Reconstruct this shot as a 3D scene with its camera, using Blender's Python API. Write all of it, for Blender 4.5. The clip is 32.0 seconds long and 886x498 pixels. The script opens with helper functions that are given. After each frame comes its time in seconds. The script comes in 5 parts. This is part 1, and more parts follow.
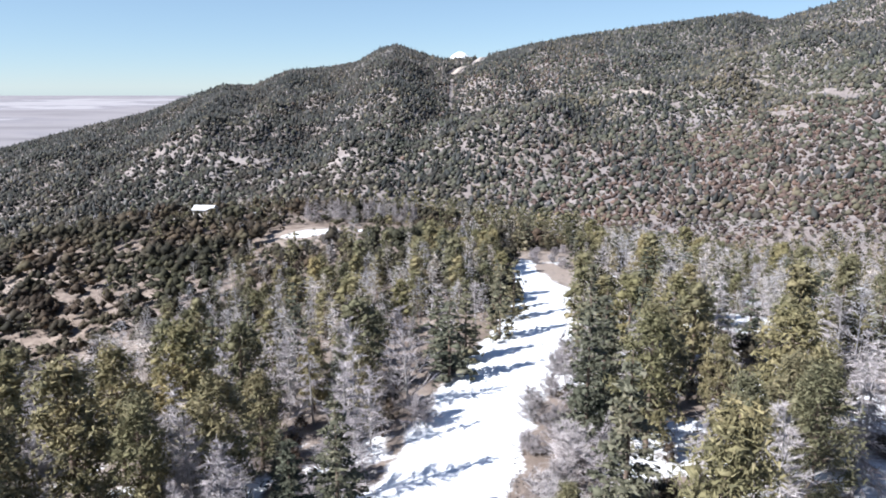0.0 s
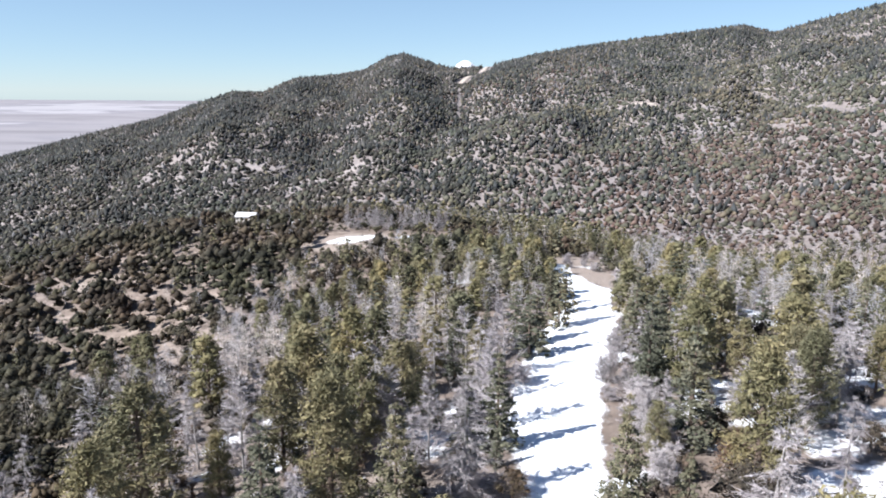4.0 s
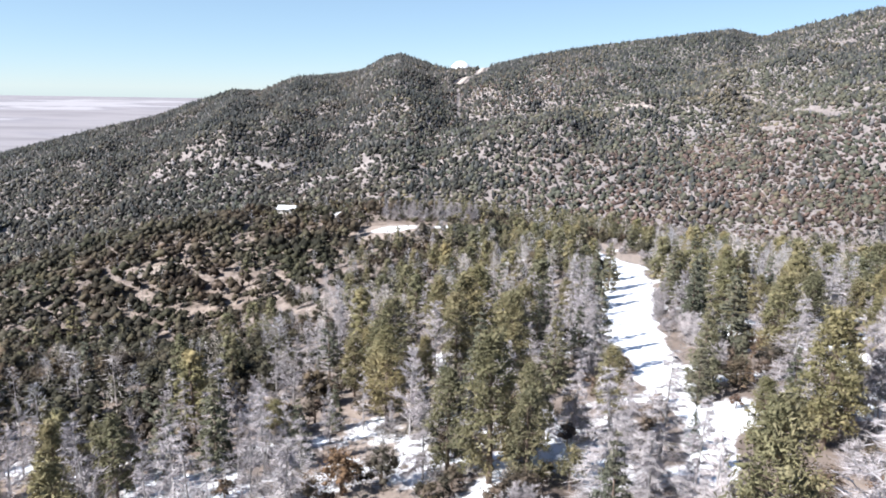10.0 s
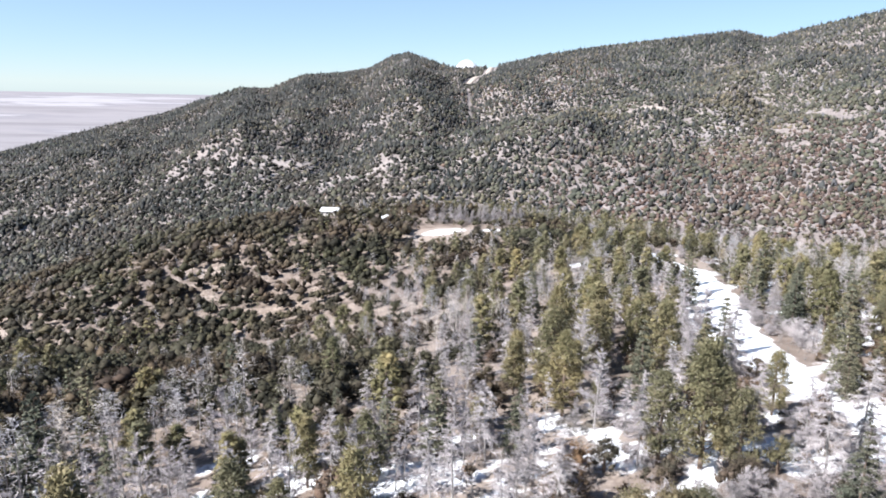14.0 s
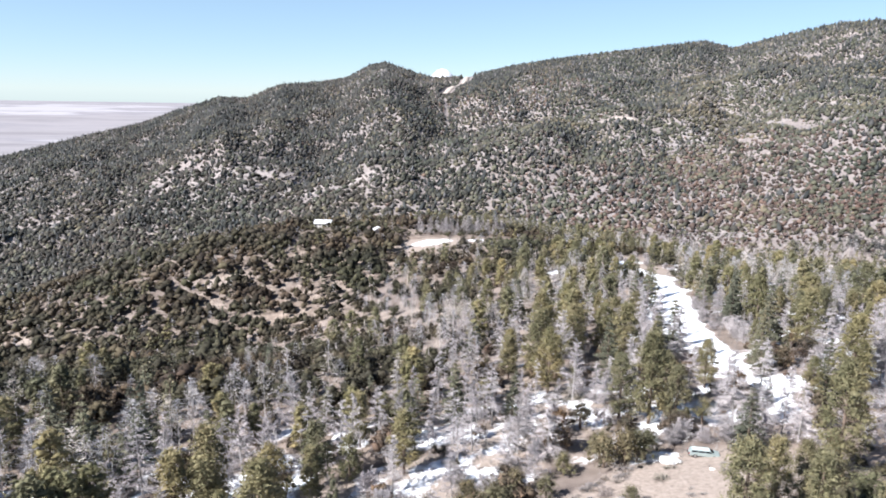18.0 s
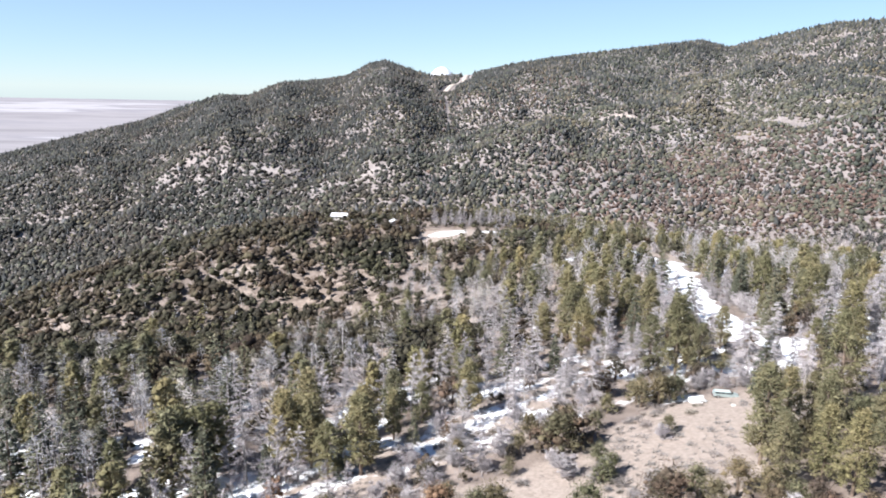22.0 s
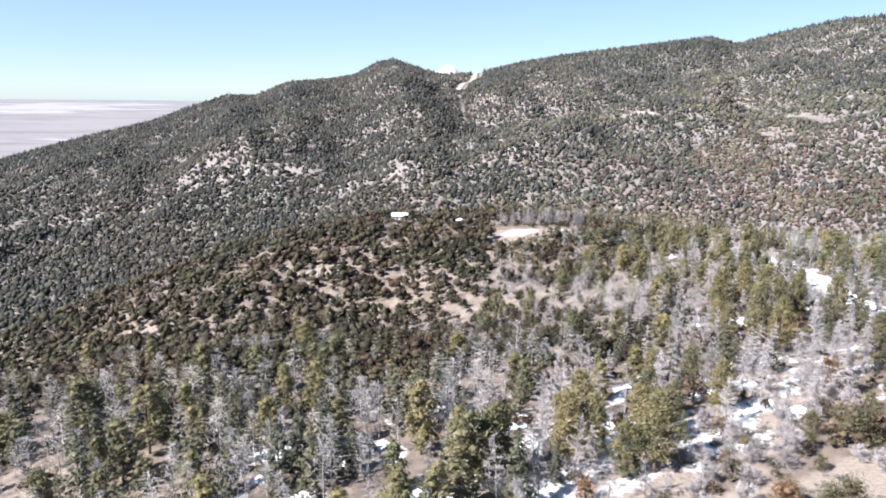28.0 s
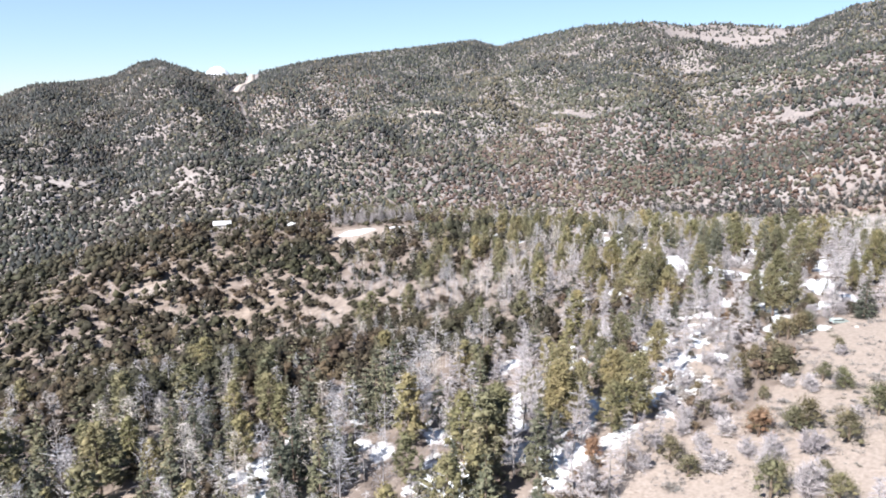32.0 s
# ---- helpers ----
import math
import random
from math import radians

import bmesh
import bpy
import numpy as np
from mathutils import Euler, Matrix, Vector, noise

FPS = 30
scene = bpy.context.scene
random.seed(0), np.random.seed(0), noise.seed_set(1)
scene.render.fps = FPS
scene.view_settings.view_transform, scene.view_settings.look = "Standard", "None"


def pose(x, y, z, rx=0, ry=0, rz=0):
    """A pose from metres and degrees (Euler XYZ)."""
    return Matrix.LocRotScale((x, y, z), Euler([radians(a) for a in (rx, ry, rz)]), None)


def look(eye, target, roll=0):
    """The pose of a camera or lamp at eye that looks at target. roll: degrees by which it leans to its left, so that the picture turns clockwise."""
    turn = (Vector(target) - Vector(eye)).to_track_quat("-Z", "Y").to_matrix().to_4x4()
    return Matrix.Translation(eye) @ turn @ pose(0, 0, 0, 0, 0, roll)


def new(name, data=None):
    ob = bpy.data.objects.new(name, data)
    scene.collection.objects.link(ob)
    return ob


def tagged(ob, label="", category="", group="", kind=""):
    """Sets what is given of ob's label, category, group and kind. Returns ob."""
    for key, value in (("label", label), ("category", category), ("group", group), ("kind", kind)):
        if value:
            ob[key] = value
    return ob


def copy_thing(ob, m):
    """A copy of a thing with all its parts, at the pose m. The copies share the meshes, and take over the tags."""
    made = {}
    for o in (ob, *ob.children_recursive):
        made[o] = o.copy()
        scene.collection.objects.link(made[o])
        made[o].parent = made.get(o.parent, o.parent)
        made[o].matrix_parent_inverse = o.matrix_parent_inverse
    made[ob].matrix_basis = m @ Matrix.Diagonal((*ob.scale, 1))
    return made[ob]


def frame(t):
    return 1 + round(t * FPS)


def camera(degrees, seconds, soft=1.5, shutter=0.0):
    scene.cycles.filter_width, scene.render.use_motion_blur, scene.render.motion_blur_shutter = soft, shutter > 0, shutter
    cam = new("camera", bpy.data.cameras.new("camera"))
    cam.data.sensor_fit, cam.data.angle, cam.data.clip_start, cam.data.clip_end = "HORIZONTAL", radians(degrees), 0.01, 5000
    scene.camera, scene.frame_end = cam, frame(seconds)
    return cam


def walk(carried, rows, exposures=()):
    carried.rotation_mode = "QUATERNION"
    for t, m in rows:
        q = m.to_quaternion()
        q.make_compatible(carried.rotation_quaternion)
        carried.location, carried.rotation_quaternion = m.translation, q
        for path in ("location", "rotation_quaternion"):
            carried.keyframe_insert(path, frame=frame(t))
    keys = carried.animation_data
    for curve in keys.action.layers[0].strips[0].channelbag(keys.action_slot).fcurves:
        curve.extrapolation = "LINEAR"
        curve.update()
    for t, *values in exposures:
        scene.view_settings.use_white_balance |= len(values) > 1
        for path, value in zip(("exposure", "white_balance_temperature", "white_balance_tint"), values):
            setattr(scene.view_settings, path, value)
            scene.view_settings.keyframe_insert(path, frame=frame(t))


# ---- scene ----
cam = camera(64.4, 32.0, 1.9)
METRES, EYE, TILT, LEAN, TURN = 300.0, 40.0, -12.95, 0.0, 0.0
ROWS = [
    (0.0, 0.0, 0.0, 0.0, 0.0, 0.0, -0.0),
    (0.5, -0.0123, -0.0087, -0.0018, 0.02, 0.03, -0.09),
    (1.0, -0.0224, -0.0192, -0.0036, 0.01, 0.06, -0.17),
    (1.5, -0.0309, -0.0314, -0.004, 0.02, 0.12, -0.24),
    (2.0, -0.038, -0.0453, -0.003, 0.01, 0.2, -0.29),
    (2.5, -0.0441, -0.0602, -0.0022, -0.0, 0.26, -0.34),
    (3.0, -0.0492, -0.0758, -0.0014, -0.03, 0.32, -0.35),
    (3.5, -0.0533, -0.0917, -0.0008, -0.04, 0.39, -0.36),
    (5.5, -0.0643, -0.1599, -0.0032, -0.19, 0.61, -0.43),
    (6.0, -0.0664, -0.1763, -0.006, -0.25, 0.65, -0.46),
    (6.5, -0.0688, -0.1927, -0.0097, -0.36, 0.64, -0.49),
    (7.0, -0.0738, -0.2076, -0.013, -0.5, 0.62, -0.54),
    (7.5, -0.0816, -0.2201, -0.0156, -0.62, 0.6, -0.57),
    (8.0, -0.0914, -0.2304, -0.0173, -0.71, 0.56, -0.58),
    (8.5, -0.1031, -0.2392, -0.0187, -0.81, 0.52, -0.61),
    (9.0, -0.1161, -0.2464, -0.0197, -0.9, 0.47, -0.62),
    (9.5, -0.1301, -0.2522, -0.0207, -1.0, 0.41, -0.62),
    (10.0, -0.1448, -0.2571, -0.0215, -1.09, 0.34, -0.6),
    (10.5, -0.1606, -0.2592, -0.0228, -1.17, 0.3, -0.57),
    (11.0, -0.1767, -0.2622, -0.0235, -1.23, 0.24, -0.56),
    (11.5, -0.1936, -0.2639, -0.0243, -1.29, 0.2, -0.54),
    (12.0, -0.209, -0.2674, -0.0223, -1.31, 0.17, -0.59),
    (12.5, -0.2221, -0.2737, -0.0195, -1.36, 0.15, -0.66),
    (13.0, -0.2332, -0.282, -0.017, -1.37, 0.13, -0.72),
    (13.5, -0.2427, -0.2919, -0.0147, -1.39, 0.12, -0.77),
    (14.0, -0.2506, -0.3032, -0.0124, -1.39, 0.11, -0.82),
    (14.5, -0.2571, -0.3159, -0.0102, -1.39, 0.11, -0.84),
    (16.5, -0.2741, -0.3769, -0.0053, -2.38, 0.35, -0.51),
    (17.0, -0.2769, -0.3935, -0.0044, -2.75, 0.41, -0.38),
    (17.5, -0.2795, -0.4106, -0.0038, -3.13, 0.47, -0.24),
    (18.0, -0.2818, -0.4277, -0.0038, -3.36, 0.53, -0.16),
    (18.5, -0.2845, -0.4443, -0.0065, -3.44, 0.53, -0.19),
    (19.0, -0.2892, -0.4599, -0.0099, -3.51, 0.49, -0.18),
    (19.5, -0.2963, -0.474, -0.0132, -3.58, 0.48, -0.19),
    (20.0, -0.3023, -0.4844, -0.0157, -3.51, 0.48, -0.23),
    (20.5, -0.3073, -0.4914, -0.0176, -3.5, 0.48, -0.24),
    (21.0, -0.3134, -0.4948, -0.019, -3.56, 0.47, -0.22),
    (21.5, -0.3216, -0.4971, -0.0202, -3.65, 0.43, -0.19),
    (22.0, -0.3316, -0.4984, -0.0211, -3.75, 0.37, -0.18),
    (22.5, -0.3432, -0.4994, -0.0216, -3.83, 0.31, -0.14),
    (23.0, -0.3561, -0.4997, -0.0217, -3.92, 0.24, -0.09),
    (23.5, -0.3701, -0.4999, -0.0216, -4.0, 0.18, -0.03),
    (24.0, -0.3849, -0.4995, -0.0213, -4.06, 0.15, 0.04),
    (24.5, -0.4003, -0.4985, -0.021, -4.11, 0.13, 0.1),
    (25.0, -0.4162, -0.4978, -0.0207, -4.16, 0.12, 0.15),
    (25.5, -0.4325, -0.4969, -0.0204, -4.2, 0.12, 0.21),
    (27.5, -0.5011, -0.4933, -0.0184, -4.36, 0.19, 0.38),
    (28.0, -0.5189, -0.4925, -0.0181, -4.38, 0.21, 0.41),
    (28.5, -0.5369, -0.4918, -0.0178, -4.4, 0.23, 0.44),
    (29.0, -0.555, -0.4908, -0.0176, -4.43, 0.24, 0.47),
    (29.5, -0.5731, -0.4901, -0.0176, -8.01, 0.2, 1.37),
    (30.0, -0.5917, -0.4896, -0.0174, -14.63, -0.05, 3.01),
    (30.5, -0.6102, -0.4887, -0.017, -18.66, -0.28, 4.0),
    (31.0, -0.6287, -0.487, -0.0167, -21.67, -0.49, 4.73),
    (31.5, -0.6468, -0.484, -0.0162, -22.49, -0.56, 4.94),
    (32.0, -0.6644, -0.4801, -0.0157, -22.47, -0.55, 4.96),
]
LIGHT = [(0.0, 1.045, 6060, 11), (6.0, 1.115, 6110, 11), (13.0, 1.26, 6190, 11), (25.0, 1.285, 6220, 11), (30.0, 1.34, 6250, 11), (32.0, 1.32, 6260, 11)]
walk(cam, [(t, pose(0, 0, EYE, TILT, LEAN, TURN) @ pose(METRES * x, METRES * y, METRES * z, 90 + pitch, roll, yaw)) for t, x, y, z, yaw, pitch, roll in ROWS], LIGHT)

# ---- world, sun, exposure ----
SUN_AZ, SUN_EL = radians(246), radians(40)
world = bpy.data.worlds.new("sky")
scene.world = world
world.use_nodes = True
wn = world.node_tree
sky = wn.nodes.new("ShaderNodeTexSky")
sky.sky_type, sky.sun_disc = "NISHITA", False
sky.sun_elevation, sky.sun_rotation, sky.altitude = SUN_EL, SUN_AZ, 2300
sky.air_density, sky.dust_density, sky.ozone_density = 1.0, 0.25, 2.5
haze = wn.nodes.new("ShaderNodeMix")  # thin bright haze over the plain, gone well above the horizon
haze.data_type = "RGBA"
haze.inputs[7].default_value = (4.8, 6.7, 8.2, 1)
way, split, fade = wn.nodes.new("ShaderNodeTexCoord"), wn.nodes.new("ShaderNodeSeparateXYZ"), wn.nodes.new("ShaderNodeMapRange")
fade.interpolation_type = "SMOOTHSTEP"
for key, value in (("From Min", 0.0), ("From Max", 0.6), ("To Min", 0.40), ("To Max", 0.0)):
    fade.inputs[key].default_value = value
wn.links.new(way.outputs["Generated"], split.inputs[0])
wn.links.new(split.outputs["Z"], fade.inputs["Value"])
wn.links.new(fade.outputs[0], haze.inputs[0])
wn.links.new(sky.outputs[0], haze.inputs[6])
wn.nodes["Background"].inputs["Strength"].default_value = 0.057
wn.links.new(haze.outputs[2], wn.nodes["Background"].inputs["Color"])
sun_way = Vector((math.sin(SUN_AZ) * math.cos(SUN_EL), math.cos(SUN_AZ) * math.cos(SUN_EL), math.sin(SUN_EL)))
sun = new("sun", bpy.data.lights.new("sun", "SUN"))
sun.data.energy, sun.data.angle, sun.data.color = 5.0, radians(0.55), (1.0, 0.965, 0.92)
sun.matrix_world = look(sun_way * 300, (0, 0, 0))

# ---- the lie of the land ----
_TABLE = np.random.RandomState(7).rand(256, 256)


def vnoise(x, y, shift=0):
    """Smooth value noise in [0, 1] with a lattice of 1."""
    x, y = np.asarray(x, float) + 91.7 * shift, np.asarray(y, float) + 47.3 * shift
    i, j = np.floor(x).astype(int), np.floor(y).astype(int)
    a, b = x - i, y - j
    a, b = a * a * (3 - 2 * a), b * b * (3 - 2 * b)
    g = lambda p, q: _TABLE[p % 256, q % 256]
    return (g(i, j) * (1 - a) + g(i + 1, j) * a) * (1 - b) + (g(i, j + 1) * (1 - a) + g(i + 1, j + 1) * a) * b


def fbm(x, y, shift=0, octaves=4):
    total, size = 0, 0
    for k in range(octaves):
        total = total + vnoise(x * 2 ** k, y * 2 ** k, shift + 3 * k) * 0.5 ** k
        size += 0.5 ** k
    return total / size


def step(a, b, v):
    v = np.clip((v - a) / (b - a), 0, 1)
    return v * v * (3 - 2 * v)


def spur(x, y):
    """The near spur: a tilted, curved sheet with knolls and hollows on a 130 x 140 m lattice."""
    u, v = x / 300, (y - 150) / 300
    z = 23.6 - 37.8 * v - 19.8 * v * v + 18.5 * u - 11.4 * u * v - 26.7 * u * u
    rows = ((-60, (-9.7, -23.0, -13.4, -4.0, -1.7)), (80, (-8.7, 22.2, -5.7, -11.1, -18.8)),
            (220, (-36.0, -16.8, -55.3, 15.7, -17.3)), (360, (-8.5, 8.5, 10.4, -1.5, -25.2)))
    for b, hs in rows:
        for a, h in zip((-400, -270, -140, -10, 120), hs):
            z = z + h * np.exp(-((x - a) ** 2 + (y - b) ** 2) / 22050)
    return z - 0.13 * np.maximum(x - 55, 0)


# the mountain across the valley: bearing, distance and height of its crest, and of its foot
CREST_A = (-90, -55, -31, -27, -23.5, -20.5, -18.5, -14.7, -12.6, -10, -7, -4.8, -3, -1.7, 0.5, 1.9, 5, 8.5, 12.7, 17, 21, 23, 25, 28, 32, 35, 37, 39, 42, 45, 47.5, 51, 62, 90)
CREST_R = (1900, 2200, 2350, 2400, 2400, 2400, 2400, 2350, 2400, 2350, 2330, 2330, 2300, 2290, 2250, 2150, 2050, 2050, 2050, 2060, 2120, 2150, 2230, 2150, 2000, 1860, 1860, 1950, 2080, 2130, 2050, 1750, 1300, 1100)
CREST_Z = (-324, -244, -146, -106, -69, -41, -11, 45, 43, 87, 97, 113, 152, 162, 133, 115, 118, 149, 174, 193, 214, 223, 209, 235, 253, 243, 250, 244, 260, 252, 240, 258, 262, 272)
FOOT_A = (-90, -50, -31, -18, -10, 0, 14, 28, 45, 65, 100)
FOOT_R = (900, 900, 900, 850, 800, 740, 740, 740, 650, 520, 400)
FOOT_Z = (-270, -230, -188, -148, -115, -92, -88, -66, -38, 0, 40)


# spurs and gullies of the mountainside: rise, half width, line in plan
FOLDS = ((18, 130, ((-560, 1950), (-470, 1500), (-430, 1120))), (-20, 75, ((-305, 1950), (-255, 1411), (-222, 1067))),
         (16, 85, ((-150, 1900), (-110, 1350), (-90, 980))), (-9, 55, ((45, 1700), (14, 1378), (-10, 1120), (-66, 840))),
         (9, 70, ((905, 1525), (710, 1470), (441, 1181), (315, 1065), (176, 1120), (70, 960))), (-34, 120, ((700, 1680), (520, 1450), (330, 1300), (120, 1330))),
         (-30, 70, ((870, 1094), (640, 760), (480, 600), (412, 560))), (18, 90, ((940, 860), (740, 690), (560, 440))),
         (14, 90, ((1050, 1200), (720, 900), (430, 700))), (-18, 60, ((330, 900), (240, 760))), (-16, 60, ((-640, 1500), (-600, 1150))))


def line_gap(x, y, line):
    """Distance from a line of points in plan."""
    best = np.full(np.shape(x), 1e9)
    for (ax, ay), (bx, by) in zip(line[:-1], line[1:]):
        dx, dy = bx - ax, by - ay
        k = np.clip(((x - ax) * dx + (y - ay) * dy) / (dx * dx + dy * dy), 0, 1)
        best = np.minimum(best, np.hypot(x - ax - k * dx, y - ay - k * dy))
    return best


def ground_z(x, y):
    x, y = np.asarray(x, float), np.asarray(y, float)
    dx, dy = x + 70, y + 84
    r, az = np.hypot(dx, dy), np.degrees(np.arctan2(dx, dy))
    side = np.clip(az, -90, 90)
    rc, zc = np.interp(side, CREST_A, CREST_R), np.interp(side, CREST_A, CREST_Z)
    rf, zf = np.interp(side, FOOT_A, FOOT_R), np.interp(side, FOOT_A, FOOT_Z)
    s = (r - rf) / (rc - rf)
    on = np.clip(s, -0.3, 1)
    face = zf + (zc - zf) * np.where(on > 0, np.abs(on) ** 1.06, 0.25 * on)
    face = face - np.maximum(r - rc, 0) * 0.42
    # gullies and shoulders of the mountain
    inside = step(0.0, 0.3, s) * (1 - step(0.75, 1.0, s))
    face = face + inside * (80 * (fbm(x / 330, y / 520, 2, 3) - 0.5) + 22 * (fbm(x / 90, y / 150, 5, 2) - 0.5))
    folds = 11 * (np.abs(fbm(x / 75, y / 130, 77, 2) - 0.5) * 4 - 0.6)
    for rise, half, line in FOLDS:
        folds = folds + rise * np.exp(-(line_gap(x, y, line) / half) ** 2)
    face = face + inside * folds
    face = face + 24 * np.exp(-((x + 480) ** 2 + (y - 1320) ** 2) / 52000) - 15 * np.exp(-((x + 225) ** 2 + (y - 1290) ** 2) / 12000)
    face = face + 212 * np.exp(-((x - 66) / 105) ** 2 - ((y - 2430) / 90) ** 2)  # a bald summit behind the gap
    plain = -300 + 305 * step(2300, 4600, y) * (0.85 + 0.15 * step(3300, 4300, y))
    face = np.maximum(face, plain)
    back = np.clip(30 + 0.17 * (x + 60), -290, 240)
    far = np.where(np.abs(az) > 90, back, face)
    turn = step(70, 110, np.abs(az))
    far = far * (1 - turn) + back * turn
    w = step(545, 740, r + 40 * (fbm(x / 120, y / 120, 9, 2) - 0.5))
    near = np.maximum(spur(np.clip(x, -620, 420), np.clip(y, -260, 640)), -260)
    near = near + 2.2 * (fbm(x / 38, y / 38, 4, 3) - 0.5) * (1 - w)
    return near * (1 - w) + far * w



# ---- materials ----
def material(name, rough=0.9):
    m = bpy.data.materials.new(name)
    m.use_nodes = True
    b = m.node_tree.nodes["Principled BSDF"]
    b.inputs["Roughness"].default_value = rough
    b.inputs["Specular IOR Level"].default_value = 0.25
    return m, m.node_tree, b


def node(tree, kind, **sets):
    n = tree.nodes.new(kind)
    for k, v in sets.items():
        n.inputs[k.replace("_", " ")].default_value = v
    return n


def noise_at(tree, scale, detail=4.0, rough=0.55, stretch=None):
    co = tree.nodes.new("ShaderNodeNewGeometry")
    n = node(tree, "ShaderNodeTexNoise", Scale=scale, Detail=detail, Roughness=rough)
    if stretch:
        mp = node(tree, "ShaderNodeMapping")
        mp.inputs["Scale"].default_value = stretch
        tree.links.new(co.outputs["Position"], mp.inputs["Vector"])
        tree.links.new(mp.outputs[0], n.inputs["Vector"])
    else:
        tree.links.new(co.outputs["Position"], n.inputs["Vector"])
    return n.outputs["Fac"]


def ramp(tree, value, stops):
    r = tree.nodes.new("ShaderNodeValToRGB")
    els = r.color_ramp.elements
    while len(els) < len(stops):
        els.new(0.5)
    for e, (p, c) in zip(els, stops):
        e.position, e.color = p, (*c, 1) if len(c) == 3 else c
    tree.links.new(value, r.inputs[0])
    return r.outputs[0]


def mix(tree, fac, a, b, how="MIX"):
    n = tree.nodes.new("ShaderNodeMix")
    n.data_type, n.blend_type = "RGBA", how
    for socket, v in ((n.inputs[0], fac), (n.inputs[6], a), (n.inputs[7], b)):
        if isinstance(v, (int, float)):
            socket.default_value = v
        elif isinstance(v, tuple):
            socket.default_value = (*v, 1)
        else:
            tree.links.new(v, socket)
    return n.outputs[2]


def maths(tree, op, a, b=0.0, clamp=False):
    n = tree.nodes.new("ShaderNodeMath")
    n.operation, n.use_clamp = op, clamp
    for socket, v in zip(n.inputs, (a, b)):
        if isinstance(v, (int, float)):
            socket.default_value = v
        else:
            tree.links.new(v, socket)
    return n.outputs[0]


def bump(tree, b, height, strength=0.4, distance=0.2):
    n = node(tree, "ShaderNodeBump", Strength=strength, Distance=distance)
    tree.links.new(height, n.inputs["Height"])
    tree.links.new(n.outputs[0], b.inputs["Normal"])


def foliage(name, dark, light, dry, patch=0.08, per_object=True, swing=((0.74, 0.78, 0.76), (1.0, 1.0, 0.98), (1.18, 1.10, 1.04)), through_light=0.0, own=((0.74, 0.78, 0.84), (1.0, 1.0, 1.0), (1.17, 1.12, 1.0))):
    """Needles or twigs: tufts vary among themselves, trees from tree to tree."""
    m, t, b = material(name, 0.8)
    g = t.nodes.new("ShaderNodeNewGeometry")
    col = ramp(t, g.outputs["Random Per Island"], ((0.0, dark), (0.75, light), (1.0, dry)))
    wide = ramp(t, noise_at(t, patch, 2.0), tuple(zip((0.35, 0.5, 0.65), swing)))
    col = mix(t, 1.0, col, wide, "MULTIPLY")
    if per_object:
        o = t.nodes.new("ShaderNodeObjectInfo")
        col = mix(t, 1.0, col, ramp(t, o.outputs["Random"], tuple(zip((0.0, 0.5, 1.0), own))), "MULTIPLY")
    else:
        tone = t.nodes.new("ShaderNodeAttribute")
        tone.attribute_name = "tone"
        col = mix(t, 1.0, col, ramp(t, tone.outputs["Fac"], tuple(zip((0.0, 0.5, 1.0), own))), "MULTIPLY")
    t.links.new(col, b.inputs["Base Color"])
    if through_light:  # thin needles let some light through
        thin, both = t.nodes.new("ShaderNodeBsdfTranslucent"), t.nodes.new("ShaderNodeMixShader")
        both.inputs[0].default_value = through_light
        t.links.new(col, thin.inputs["Color"])
        t.links.new(b.outputs[0], both.inputs[1])
        t.links.new(thin.outputs[0], both.inputs[2])
        t.links.new(both.outputs[0], t.nodes["Material Output"].inputs["Surface"])
    return m


def plain(name, colour, rough=0.6, metal=0.0, vary=0.15, scale=3.0):
    m, t, b = material(name, rough)
    lo, hi = tuple(c * (1 - vary) for c in colour), tuple(min(1, c * (1 + vary)) for c in colour)
    t.links.new(ramp(t, noise_at(t, scale), ((0.3, lo), (0.7, hi))), b.inputs["Base Color"])
    b.inputs["Metallic"].default_value = metal
    return m


PINE = foliage("pine_needles", (0.096, 0.089, 0.050), (0.212, 0.192, 0.108), (0.238, 0.208, 0.128), through_light=0.05)
FIR = foliage("fir_needles", (0.068, 0.070, 0.049), (0.165, 0.162, 0.112), (0.200, 0.184, 0.134), through_light=0.08)
JUNIPER = foliage("juniper_needles", (0.026, 0.021, 0.015), (0.134, 0.104, 0.077), (0.156, 0.115, 0.087), 0.1, True, ((0.76, 0.84, 0.78), (1.0, 0.98, 0.95), (1.22, 1.02, 0.97)), 0.06)
TWIGS = foliage("bare_twigs", (0.250, 0.234, 0.232), (0.460, 0.434, 0.430), (0.560, 0.530, 0.524), 0.08, True, ((0.82, 0.80, 0.82), (1.0, 1.0, 1.0), (1.10, 1.08, 1.08)), 0.0, ((0.78, 0.76, 0.77), (1.0, 0.98, 1.0), (1.16, 1.14, 1.14)))
SCRUB = foliage("dry_scrub", (0.190, 0.168, 0.158), (0.320, 0.285, 0.268), (0.380, 0.330, 0.304))
# narrow spread of plant tones, imitating how haze flattens far contrast
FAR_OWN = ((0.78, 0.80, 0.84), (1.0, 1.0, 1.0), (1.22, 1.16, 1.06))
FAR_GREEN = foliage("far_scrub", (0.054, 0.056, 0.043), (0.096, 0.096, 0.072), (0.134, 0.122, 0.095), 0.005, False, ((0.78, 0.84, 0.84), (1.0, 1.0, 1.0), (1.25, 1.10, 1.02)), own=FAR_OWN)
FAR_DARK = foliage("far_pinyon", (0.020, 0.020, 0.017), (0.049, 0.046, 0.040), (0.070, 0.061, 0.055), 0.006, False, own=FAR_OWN)
